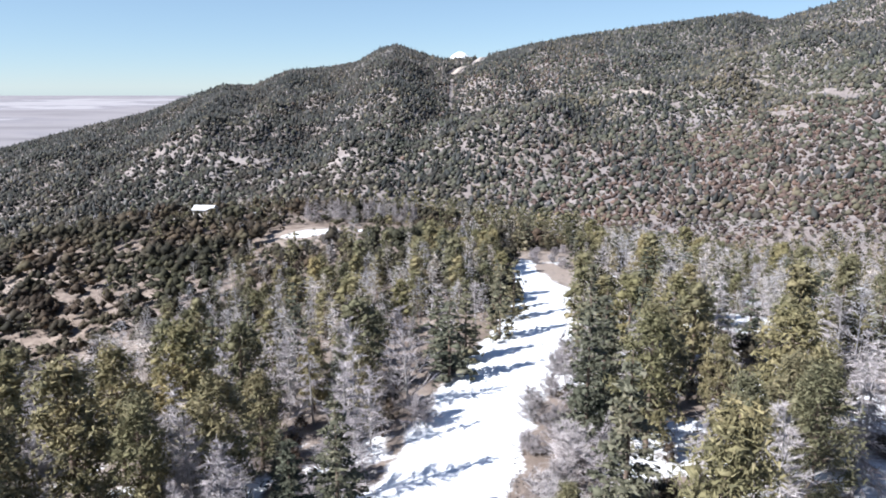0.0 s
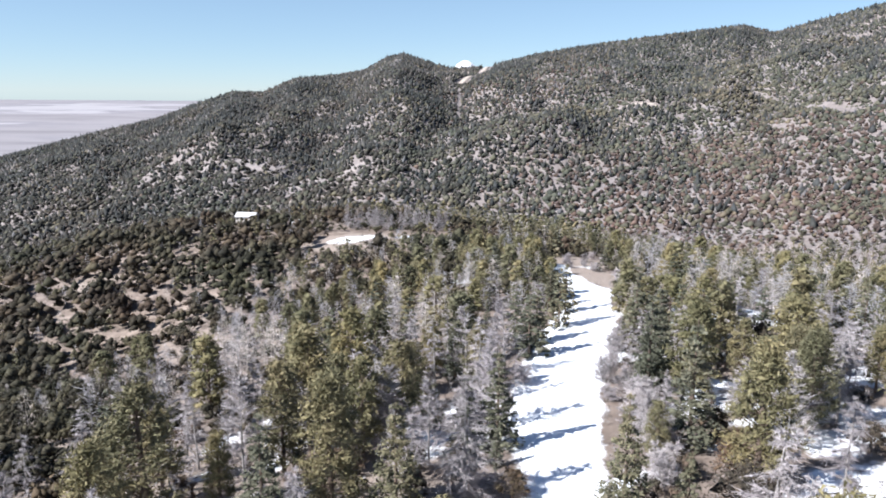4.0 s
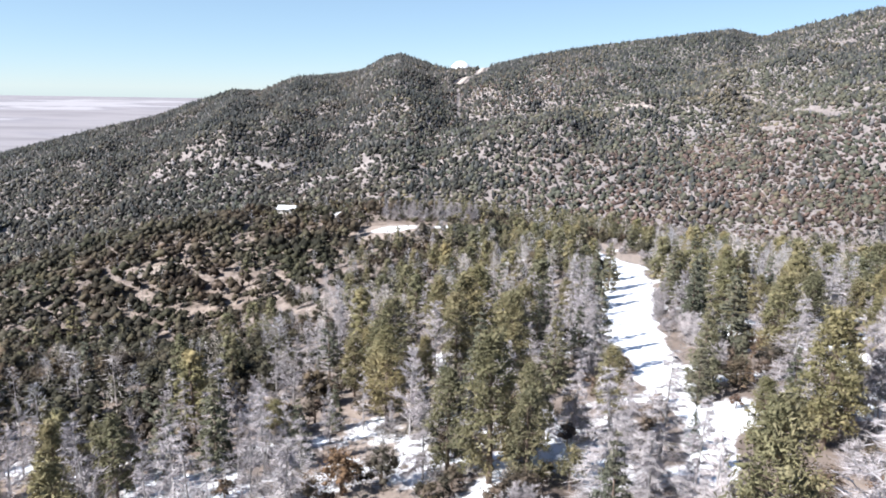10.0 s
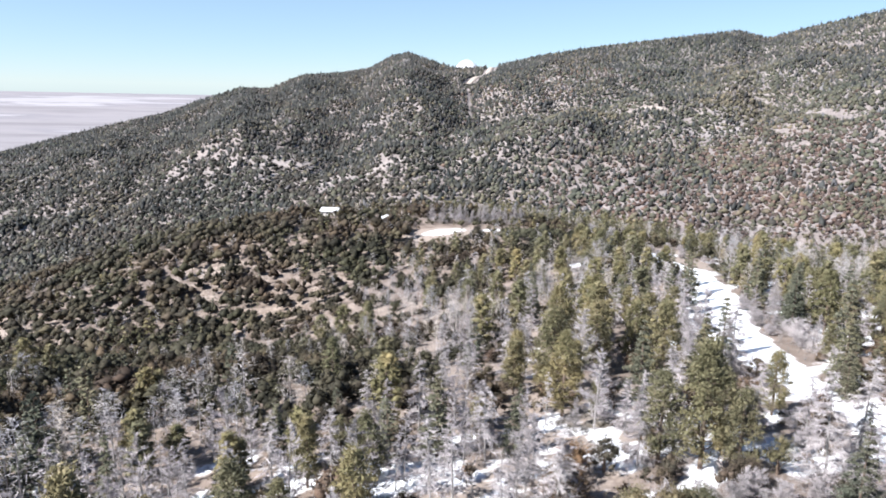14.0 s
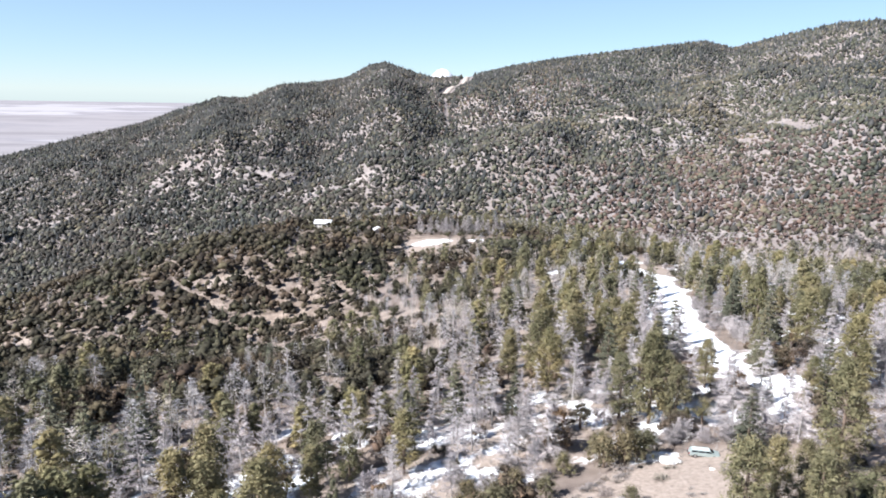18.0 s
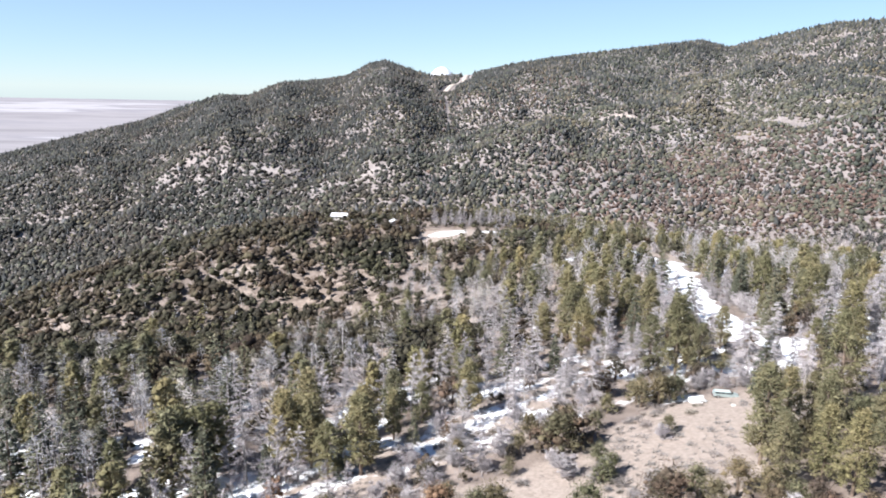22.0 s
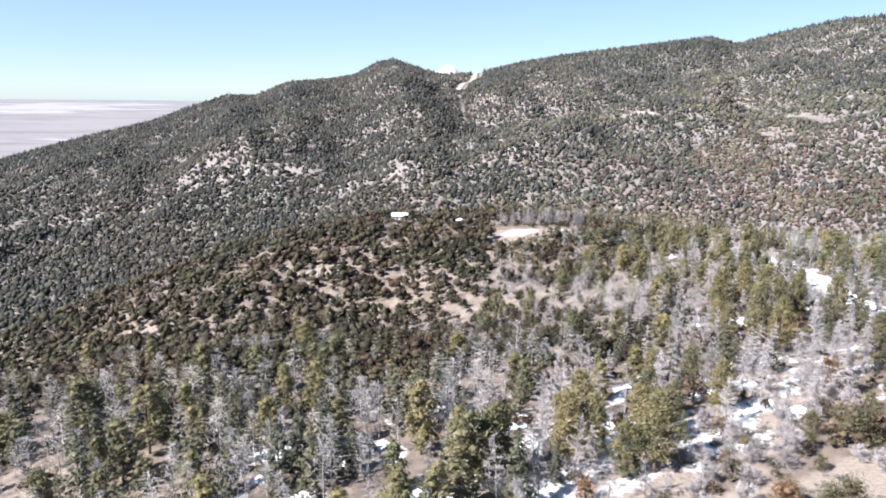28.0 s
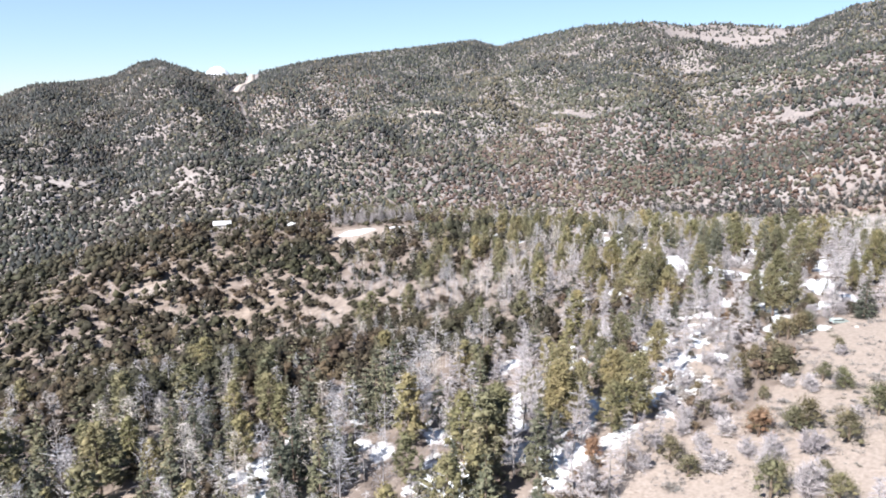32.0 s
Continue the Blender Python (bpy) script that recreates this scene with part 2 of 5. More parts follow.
# firs and snags: the faint blue-violet cast is distance haze put into the colour
HAZED_FIR = foliage("hazed_far_firs", (0.027, 0.029, 0.029), (0.057, 0.060, 0.060), (0.072, 0.071, 0.070), 0.006, False, own=FAR_OWN)
HAZED_GREY = foliage("hazed_far_snags", (0.106, 0.100, 0.102), (0.172, 0.163, 0.166), (0.220, 0.207, 0.208), 0.006, False, own=FAR_OWN)
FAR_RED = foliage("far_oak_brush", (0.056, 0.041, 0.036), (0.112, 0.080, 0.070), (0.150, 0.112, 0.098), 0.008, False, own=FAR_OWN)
OLIVE = foliage("olive_juniper_needles", (0.050, 0.046, 0.029), (0.193, 0.179, 0.116), (0.210, 0.186, 0.126), 0.08, True, through_light=0.12, own=((1.02, 0.90, 0.82), (0.96, 0.96, 0.92), (1.04, 1.08, 0.95)))
RUST = foliage("rusty_juniper_needles", (0.080, 0.050, 0.032), (0.225, 0.140, 0.092), (0.260, 0.170, 0.110))
PINES_FAR = foliage("pine_wood_needles", (0.048, 0.047, 0.024), (0.195, 0.180, 0.108), (0.226, 0.190, 0.124), 0.09, False, through_light=0.10)
FIRS_FAR = foliage("fir_wood_needles", (0.042, 0.043, 0.030), (0.158, 0.152, 0.108), (0.186, 0.168, 0.126), 0.09, False, through_light=0.08)
TWIGS_FAR = foliage("bare_wood_twigs", (0.270, 0.251, 0.249), (0.490, 0.459, 0.455), (0.580, 0.547, 0.541), 0.09, False, ((0.82, 0.80, 0.82), (1.0, 1.0, 1.0), (1.10, 1.08, 1.08)))
JUNIPERS_FAR = foliage("juniper_scrub_needles", (0.017, 0.014, 0.010), (0.074, 0.061, 0.045), (0.096, 0.076, 0.058), 0.02, False, ((0.78, 0.92, 0.80), (0.95, 1.0, 0.93), (1.14, 0.98, 0.95)), 0.06, own=((0.70, 0.68, 0.70), (0.95, 0.98, 0.92), (1.24, 1.22, 1.06)))
FAR_LEAF = {"pine": PINES_FAR, "fir": FIRS_FAR, "bare": TWIGS_FAR, "juniper": JUNIPERS_FAR}
BARK = plain("bark", (0.16, 0.12, 0.095), 0.95, 0, 0.4, 1.4)
GREY_BARK = plain("grey_bark", (0.30, 0.28, 0.27), 0.95, 0, 0.25, 1.4)


def ground_material():
    m, t, b = material("ground", 0.95)
    def attr(name):
        a = t.nodes.new("ShaderNodeAttribute")
        a.attribute_name = name
        return a.outputs["Fac"]
    fine, mid, wide = noise_at(t, 1.3, 6.0), noise_at(t, 0.16, 5.0), noise_at(t, 0.012, 4.0)
    soil = ramp(t, mid, ((0.25, (0.120, 0.098, 0.084)), (0.5, (0.215, 0.180, 0.156)), (0.75, (0.330, 0.284, 0.250))))
    soil = mix(t, 1.0, soil, ramp(t, wide, ((0.3, (0.8, 0.78, 0.8)), (0.7, (1.15, 1.08, 1.0)))), "MULTIPLY")
    sand = ramp(t, fine, ((0.25, (0.222, 0.179, 0.150)), (0.55, (0.312, 0.259, 0.222)), (0.8, (0.372, 0.316, 0.276))))
    edge = maths(t, "ADD", maths(t, "MULTIPLY", mid, 0.7), maths(t, "MULTIPLY", fine, 0.3))
    def mask(name, gain=6.0):
        v = maths(t, "SUBTRACT", maths(t, "ADD", attr(name), edge), 1.0)
        return maths(t, "ADD", maths(t, "MULTIPLY", v, gain), 0.5, True)
    col = mix(t, mask("sand", 4.0), soil, sand)
    stripes = noise_at(t, 0.0022, 5.0, 0.6, (0.3, 3.0, 1.0))
    # pale stripes of the dry plain, their grey tinted lavender to stand for haze
    dry = ramp(t, stripes, ((0.3, (0.195, 0.184, 0.196)), (0.45, (0.262, 0.246, 0.258)), (0.52, (0.214, 0.204, 0.222)), (0.58, (0.350, 0.338, 0.352)), (0.7, (0.280, 0.266, 0.282))))
    col = mix(t, attr("plain"), col, dry)
    snow = mask("snow", 7.0)
    white = ramp(t, fine, ((0.2, (0.80, 0.82, 0.86)), (0.8, (0.90, 0.91, 0.93))))
    t.links.new(mix(t, snow, col, white), b.inputs["Base Color"])
    t.links.new(maths(t, "SUBTRACT", 0.95, maths(t, "MULTIPLY", snow, 0.4)), b.inputs["Roughness"])
    bump(t, b, maths(t, "ADD", fine, maths(t, "MULTIPLY", mid, 2.0)), 0.5, 0.35)
    return m


GROUND = ground_material()


def mesh_of(name, verts, faces, mat, smooth=False):
    """A mesh from arrays of corners and of triangles or quads."""
    verts, faces = np.asarray(verts, np.float32), np.asarray(faces, np.int32)
    me = bpy.data.meshes.new(name)
    n = faces.shape[1]
    me.vertices.add(len(verts)), me.loops.add(faces.size), me.polygons.add(len(faces))
    me.vertices.foreach_set("co", verts.ravel())
    me.loops.foreach_set("vertex_index", faces.ravel())
    me.polygons.foreach_set("loop_start", np.arange(0, faces.size, n, dtype=np.int32))
    if smooth:
        me.polygons.foreach_set("use_smooth", np.ones(len(faces), bool))
    me.update(calc_edges=True)
    me.materials.append(mat)
    return me


# ---- ground: one sheet, fine where the camera passes, out to the horizon ----
ROAD = np.array(((-11, -6), (-7, 5), (-4.5, 16), (-6, 24), (-3.2, 35), (-2.2, 42), (-1.6, 50), (0.2, 68), (5.5, 93), (11.5, 114), (16.5, 130), (22, 152), (25, 168), (23.5, 200), (28, 226)), float)
ROAD_W = np.array((1.2, 1.8, 1.9, 1.8, 2.5, 2.9, 4.2, 6.3, 6.7, 7.3, 7.0, 6.2, 5.4, 3.2, 1.5))


def road_gap(x, y):
    """Distance outside the snow road's edge (negative on it)."""
    best = np.full(np.shape(x), 1e9)
    for (p, q, w0, w1) in zip(ROAD[:-1], ROAD[1:], ROAD_W[:-1], ROAD_W[1:]):
        d = q - p
        k = np.clip(((x - p[0]) * d[0] + (y - p[1]) * d[1]) / (d @ d), 0, 1)
        best = np.minimum(best, np.hypot(x - p[0] - k * d[0], y - p[1] - k * d[1]) - (w0 + (w1 - w0) * k))
    return best


def blob(x, y, cx, cy, rx, ry, turn=0.0):
    """1 in the middle of an oval, 0.5 at its rim, 0 well outside."""
    c, s = math.cos(radians(turn)), math.sin(radians(turn))
    a, b = ((x - cx) * c + (y - cy) * s) / rx, ((y - cy) * c - (x - cx) * s) / ry
    return np.clip(1.5 - np.hypot(a, b), 0, 1)


def most(*masks):
    return np.maximum.reduce(masks)


def sand_at(x, y):
    clearing = most(blob(x, y, -42, -31, 20, 11, 22), blob(x, y, -68, -48, 20, 12, 15), blob(x, y, -108, -56, 32, 13, 12), blob(x, y, -58, -50, 14, 9), blob(x, y, -92, -72, 36, 12))
    bald = most(blob(x, y, -200, 318, 13, 6, 20), blob(x, y, -312, 283, 12, 7), blob(x, y, -65, 330, 20, 14, 10), blob(x, y, 36, 232, 14, 14), blob(x, y, 35, 196, 7, 28, 8))
    return most(clearing, bald)


def pale_at(x, y):
    """The flank of the spur and the mountainside, where pale soil shows between the bushes."""
    return np.clip(step(0, 60, -(x + 38 + 0.15 * (y - 100))) * step(20, 82, y + 0.12 * (x + 200)) + 0.42 * step(480, 600, y), 0, 1)


def glade(x, y):
    """The thinly wooded snowy strip along the upper side of the clearing."""
    return most(blob(x, y, -84, -16, 24, 11, 22), blob(x, y, -108, -30, 18, 8, 15), 0.55 * blob(x, y, -56, 2, 16, 9, 40), 0.5 * blob(x, y, -46, 20, 9, 12))


def strip(x, y):
    """The belt of leafless trees on pale ground between the road and the clearing."""
    return blob(x, y, -47, 20, 50, 11, 50)


def thin_wood(x, y):
    """The open wood of brown junipers and leafless trees on pale soil, over the shoulder of the spur."""
    return most(blob(x, y, -90, 140, 52, 135, 22), 0.45 * blob(x, y, -118, 12, 34, 22, 30))


def far_bald(x, y):
    return most(blob(x, y, 1215, 1300, 200, 120, -22), blob(x, y, 912, 1105, 80, 24, 48), blob(x, y, 66, 2430, 170, 130), 0.12 * blob(x, y, -430, 1300, 170, 110), 0.8 * blob(x, y, -690, 1104, 170, 22, -12), blob(x, y, 690, 1490, 50, 55), blob(x, y, 900, 1460, 100, 50), 0.15 * blob(x, y, 590, 550, 110, 110), 0.35 * blob(x, y, 180, 770, 130, 70), blob(x, y, -222, 976, 50, 14), 0.4 * blob(x, y, 408, 462, 60, 20))


def snow_at(x, y):
    road = np.clip(0.75 - road_gap(x, y) / 3.5, 0, 1)
    g = most(glade(x, y), 0.85 * strip(x, y), 0.55 * blob(x, y, -66, 34, 14, 34, 12), 0.8 * blob(x, y, -34, 44, 34, 9, 42))
    spots = most(0.8 * blob(x, y, 9, 33, 8, 3, 10), blob(x, y, 17, 9, 8, 3, -20), 0.8 * blob(x, y, 21, 22, 5, 3), blob(x, y, 24, 6, 6, 3), 0.7 * blob(x, y, 10, 46, 4, 4), blob(x, y, 45, 131, 12, 8), blob(x, y, 50, 82, 9, 7), blob(x, y, -26, 6, 8, 4), blob(x, y, -41, -16, 4.5, 2.2), g * (0.10 + 0.60 * step(0.42, 0.64, fbm(x / 4.2, y / 4.2, 88, 3))),
                 0.9 * blob(x, y, -64, 333, 14, 8, 10), blob(x, y, -163, 420, 5, 5), blob(x, y, -134, 421, 5, 4), blob(x, y, -116, 418, 4, 4), 0.9 * blob(x, y, -36, 330, 8, 5), blob(x, y, 4, 240, 9, 5), blob(x, y, -7, 208, 9, 5), 0.8 * blob(x, y, 5, 42, 3, 2.5), blob(x, y, 66, 2410, 150, 100))
    wood = step(-235, -180, x) * (1 - step(15, 60, y)) * step(-75, -40, y) + step(-75, -50, x) * (1 - step(-10, 0, x)) * (1 - step(70, 110, y)) * step(40, 60, y)
    wood = np.clip(wood, 0, 1) * (1 - step(60, 140, x)) * step(0, 12, y + 17 - 0.31 * (x + 33)) + step(6, 22, x) * step(-10, 10, y) * (1 - step(200, 260, y)) * 0.9
    patchy = wood * (0.17 - 0.10 * (x < -30) * (y > -2) + 0.50 * step(0.34, 0.62, fbm(x / 6, y / 6, 21, 3)))
    flank = 0.36 * fbm(x / 9, y / 9, 33, 3) * step(-400, -300, x) * (1 - step(380, 480, y))
    return np.where(sand_at(x, y) > 0.75, spots * 0.9, most(road, spots * 0.85, patchy, flank))


def lattice(lo, hi, fine_lo, fine_hi, fine, grow):
    mid = list(np.arange(fine_lo, fine_hi + 0.01, fine))
    up, stepsize = [mid[-1]], fine
    while up[-1] < hi:
        stepsize = min(stepsize * grow, 30 if up[-1] < 2600 else 110)
        up.append(up[-1] + stepsize)
    down, stepsize = [mid[0]], fine
    while down[-1] > lo:
        stepsize = min(stepsize * grow, 40)
        down.append(down[-1] - stepsize)
    return np.array(down[:0:-1] + mid + up[1:])


gx, gy = lattice(-3000, 3000, -300, 100, 3.2, 1.065), lattice(-1500, 4300, -90, 340, 3.2, 1.045)
GX, GY = np.meshgrid(gx, gy)
GZ = ground_z(GX, GY)
nx, ny = len(gx), len(gy)
idx = np.arange(nx * ny).reshape(ny, nx)
quads = np.stack([idx[:-1, :-1], idx[:-1, 1:], idx[1:, 1:], idx[1:, :-1]], -1).reshape(-1, 4)
sheet = mesh_of("ground", np.stack([GX, GY, GZ], -1).reshape(-1, 3), quads, GROUND, True)
for key, values in (("snow", snow_at(GX, GY)), ("sand", np.maximum(sand_at(GX, GY), most(0.36 * pale_at(GX, GY) + 0.5 * far_bald(GX, GY), 0.72 * step(0.1, 0.45, glade(GX, GY)), 0.66 * step(0.2, 0.8, strip(GX, GY)), 0.50 * step(0.1, 0.8, thin_wood(GX, GY)), 0.8 * step(0.1, 0.5, sand_at(GX, GY))))), ("plain", np.maximum(step(2350, 2900, GY), 0.42 * step(610, 720, np.hypot(GX + 70, GY + 84)) * (GY > 0)))):
    sheet.attributes.new(key, "FLOAT", "POINT").data.foreach_set("value", values.ravel().astype(np.float32))
tagged(new("ground", sheet), "dry tan mountain ground with patches of old snow", "ground", kind="structure")

# ---- trees ----
rng = np.random.RandomState(11)


def put(name, me, parent=None, label=""):
    ob = new(name, me)
    ob.parent = parent
    return tagged(ob, label)


def tube(path, radii, sides=5):
    """Corners and triangles of a tapering limb along a path."""
    path = np.asarray(path, float)
    ang = np.arange(sides) * 2 * math.pi / sides
    vs, fs = [], []
    for k, (p, r) in enumerate(zip(path, radii)):
        d = path[min(k + 1, len(path) - 1)] - path[max(k - 1, 0)]
        d = d / (np.linalg.norm(d) + 1e-9)
        a = np.cross(d, (0.31, 0.95, 0.05) if abs(d[2]) > 0.8 else (0, 0, 1))
        a = a / np.linalg.norm(a)
        b = np.cross(d, a)
        vs.append(p + r * (np.cos(ang)[:, None] * a + np.sin(ang)[:, None] * b))
        if k:
            o = (k - 1) * sides
            for s in range(sides):
                t = (s + 1) % sides
                fs += [(o + s, o + t, o + sides + t), (o + s, o + sides + t, o + sides + s)]
    return np.concatenate(vs), np.array(fs)


def join(pieces):
    """Several pieces as one; a third array, where there is one, goes along."""
    vs, fs, more, o = [], [], [], 0
    for v, f, *rest in pieces:
        vs.append(v), fs.append(np.asarray(f) + o), more.extend(rest)
        o += len(v)
    return (np.concatenate(vs), np.concatenate(fs), np.concatenate(more)) if more else (np.concatenate(vs), np.concatenate(fs))


def tufts(centres, size, flat=0.0, long=1.15, slim=0.6):
    """One loose triangle of needles at each centre, turned at random; flat lays them level."""
    n = len(centres)
    a = rng.normal(size=(n, 3))
    a[:, 2] *= 1 - flat
    a /= np.linalg.norm(a, axis=1)[:, None] + 1e-9
    b = rng.normal(size=(n, 3))
    b[:, 2] *= 1 - flat
    b -= a * (a * b).sum(1)[:, None]
    b /= np.linalg.norm(b, axis=1)[:, None] + 1e-9
    s = np.asarray(size) * rng.uniform(0.6, 1.35, n)
    s = s[:, None]
    v = np.stack([centres + a * s * long, centres - a * s * 0.6 + b * s * slim, centres - a * s * 0.6 - b * s * slim], 1)
    return v.reshape(-1, 3), np.arange(3 * n).reshape(-1, 3)


def _ico():
    p = (1 + 5 ** 0.5) / 2
    v = np.array([(0, a, b * p) for a in (-1, 1) for b in (-1, 1)] + [(a, b * p, 0) for a in (-1, 1) for b in (-1, 1)] + [(b * p, 0, a) for a in (-1, 1) for b in (-1, 1)], float)
    v /= np.linalg.norm(v[0])
    near = np.linalg.norm(v[:, None] - v[None], axis=2) < 1.2
    f = []
    for a in range(12):
        for b in range(a + 1, 12):
            for c in range(b + 1, 12):
                if near[a, b] and near[b, c] and near[a, c]:
                    f.append((a, b, c) if np.dot(np.cross(v[b] - v[a], v[c] - v[a]), v[a]) > 0 else (a, c, b))
    return v, np.array(f)


ICO_V, ICO_F = _ico()


OCT_V = np.array(((1, 0, 0), (0, 1, 0), (-1, 0, 0), (0, -1, 0), (0, 0, 1), (0, 0, -0.8)), float)
OCT_F = np.array(((0, 1, 4), (1, 2, 4), (2, 3, 4), (3, 0, 4), (1, 0, 5), (2, 1, 5), (3, 2, 5), (0, 3, 5)))


def lumps(centres, radii, rough=0.3, squash=0.75, coarse=False):
    """An uneven, spiky mass of foliage at each centre."""
    centres, n = np.asarray(centres, float), len(centres)
    base, faces = (OCT_V, OCT_F) if coarse else (ICO_V, ICO_F)
    m = len(base)
    r = np.broadcast_to(np.asarray(radii, float), (n,))[:, None, None]
    k = np.where(rng.rand(n, m, 1) < 0.45, 1 + rough, 1 - rough) * rng.uniform(0.85, 1.15, (n, m, 1))
    a = rng.uniform(0, 6.283, (n, 1))
    x, y, z = base[None, :, 0], base[None, :, 1], base[None, :, 2] + np.zeros((n, 1))
    turned = np.stack([x * np.cos(a) - y * np.sin(a), x * np.sin(a) + y * np.cos(a), z], -1)
    v = centres[:, None] + turned * k * r * (1, 1, squash)
    return v.reshape(-1, 3), (faces[None] + m * np.arange(n)[:, None, None]).reshape(-1, 3)


def around(centres, radii, count, squash=0.75, lo=0.75, hi=1.2):
    """Points strewn over the upper skin of such masses."""
    centres = np.repeat(np.asarray(centres, float), count, axis=0)
    r = np.repeat(np.broadcast_to(np.asarray(radii, float), (len(centres) // count,)), count)[:, None]
    d = rng.normal(size=centres.shape) + (0, 0, 0.25)
    d /= np.linalg.norm(d, axis=1)[:, None]
    return centres + d * r * rng.uniform(lo, hi, (len(centres), 1)) * (1, 1, squash)


def pine_masses(h, masses, low):
    k = np.arange(masses)
    f = (k + rng.rand(masses)) / masses
    wide = h * 0.235 * rng.uniform(0.66, 1.02) * (1 - f ** 2.0) ** 0.62 * np.minimum(1, 0.62 + 1.6 * f) * rng.uniform(0.40, 1.10, masses) + 0.12
    ang = k * 2.4 + rng.normal(size=masses) * 0.5
    return np.stack([np.cos(ang) * wide, np.sin(ang) * wide, h * (low + (0.97 - low) * f) + wide * 0.10], 1), wide


def pine_shape(h, detail):
    """Ponderosa: a short bare stem, a full irregular crown of needle masses on limbs."""
    trunk = [tube([(0, 0, -0.4), (0.05, 0, h * 0.4), (0.1, 0.08, h * 0.75), (0.1, 0.1, h * 0.97)], (h * 0.020, h * 0.016, h * 0.010, 0.03), 7)]
    low = rng.uniform(0.06, 0.2)
    at, wide = pine_masses(h, int(30 + 34 * detail), low)
    for p, w in zip(at, wide):
        if w > 0.8 and rng.rand() < 0.3 + 0.4 * detail:
            root = np.array((0.08, 0.05, p[2] - w * 0.3))
            trunk.append(tube([root, root * 0.45 + p * 0.55 + (0, 0, -0.1), p], (0.07, 0.05, 0.02), 3))
    r = h * rng.uniform(0.050, 0.088, len(at)) * (1.3 - 0.2 * detail)
    skin = around(at, r, int(16 + 46 * detail), 0.72, 0.35, 1.15)
    return join(trunk), join([lumps(at, r * (0.70 if detail < 0.5 else 0.40), 0.35, 0.62, True), tufts(skin, h * (0.032 - 0.0118 * detail), 0.2, 1.5, 0.30)])


def fir_masses(h, n, wide):
    """Places of flat branch masses, in loose tiers on a cone."""
    f = 1 - (1 - (np.arange(n) + rng.rand(n)) / n) ** 0.62
    tier = np.round(f * 13) / 13 * 0.6 + f * 0.4
    ang = np.arange(n) * 2.4 + rng.normal(size=n) * 0.5
    rr = h * wide * (1 - f) ** 0.8 * rng.uniform(0.35, 1.0, n)
    at = np.stack([np.cos(ang) * rr, np.sin(ang) * rr, h * (0.07 + 0.9 * tier) - 0.18 * rr], 1)
    return at, f


def fir_shape(h, detail):
    """Fir or spruce: a blunt spire of layered branches down to the ground."""
    trunk = tube([(0, 0, -0.4), (0, 0, h * 0.5), (0.03, 0, h * 0.98)], (h * 0.016, h * 0.010, 0.02), 6)
    wide = rng.uniform(0.19, 0.26)
    at, f = fir_masses(h, int(34 + 62 * detail), wide)
    r = h * wide * (0.24 + 0.12 * (1 - f)) * rng.uniform(0.7, 1.25, len(at)) * (1.15 - 0.25 * detail) * (1 - 0.45 * f)
    skin = around(at, r, int(7 + 14 * detail), 0.45, 0.5, 1.35)
    return trunk, join([lumps(at, r * (0.8 if detail < 0.5 else 0.55), 0.35, 0.42, True), tufts(skin, h * (0.032 - 0.012 * detail), 0.55, 1.3, 0.45)])


def bare_shape(h, detail, spread=0.2, stems=1):
    """A leafless tree: stems, limbs that sweep up or, on a dead conifer, droop, and a haze of fine twigs."""
    wood, ends = [], []
    droop = stems == 1 and rng.rand() < 0.55
    limbs = int((30 + 26 * detail) / stems ** 0.6)
    for st in range(stems):
        lean = rng.normal(size=2) * (0.03 if stems == 1 else 0.16) * h
        foot = np.array((*(rng.normal(size=2) * (0.0 if stems == 1 else 0.35)), -0.3))
        top = np.array((foot[0] + lean[0], foot[1] + lean[1], h * rng.uniform(0.85, 1.0)))
        wood.append(tube([foot, foot * 0.5 + top * 0.5 + (0.005 * h, 0, 0), top], (h * 0.012, h * 0.008, 0.015), 5))
        for k in range(limbs):
            f = 0.12 + 0.86 * (k + rng.rand()) / limbs
            root = foot + (top - foot) * f
            ang, reach = rng.uniform(0, 2 * math.pi), h * spread * (1.08 - f) * rng.uniform(0.6, 1.2) + 0.25
            rise = rng.uniform(-0.4, 0.05) if droop else rng.uniform(0.1, 0.8)
            tip = root + np.array((math.cos(ang) * reach, math.sin(ang) * reach, reach * rise))
            wood.append(tube([root, root * 0.5 + tip * 0.5 + (0, 0, (0.06 if droop else -0.04) * reach), tip], (0.028, 0.018, 0.007), 3))
            ends.append((root, tip))
    vs = []
    for root, tip in ends:
        n = int(28 + 24 * detail)
        k = rng.uniform(0.15, 1.05, (n, 1))
        p = root * (1 - k) + tip * k
        reach = np.linalg.norm(tip - root)
        d = (tip - root) * 0.25 + rng.normal(size=(n, 3)) * (0.3, 0.3, 0.22) * (0.35 + 0.65 * reach) + (0, 0, -0.05 if droop else 0.2)
        w = np.cross(d, rng.normal(size=(n, 3)))
        w /= np.linalg.norm(w, axis=1)[:, None] + 1e-9
        w *= 0.028 if detail > 0.5 else 0.042
        vs.append(np.stack([p - w, p + w, p + d], 1))
    v = np.concatenate(vs).reshape(-1, 3)
    return join(wood), (v, np.arange(len(v)).reshape(-1, 3))


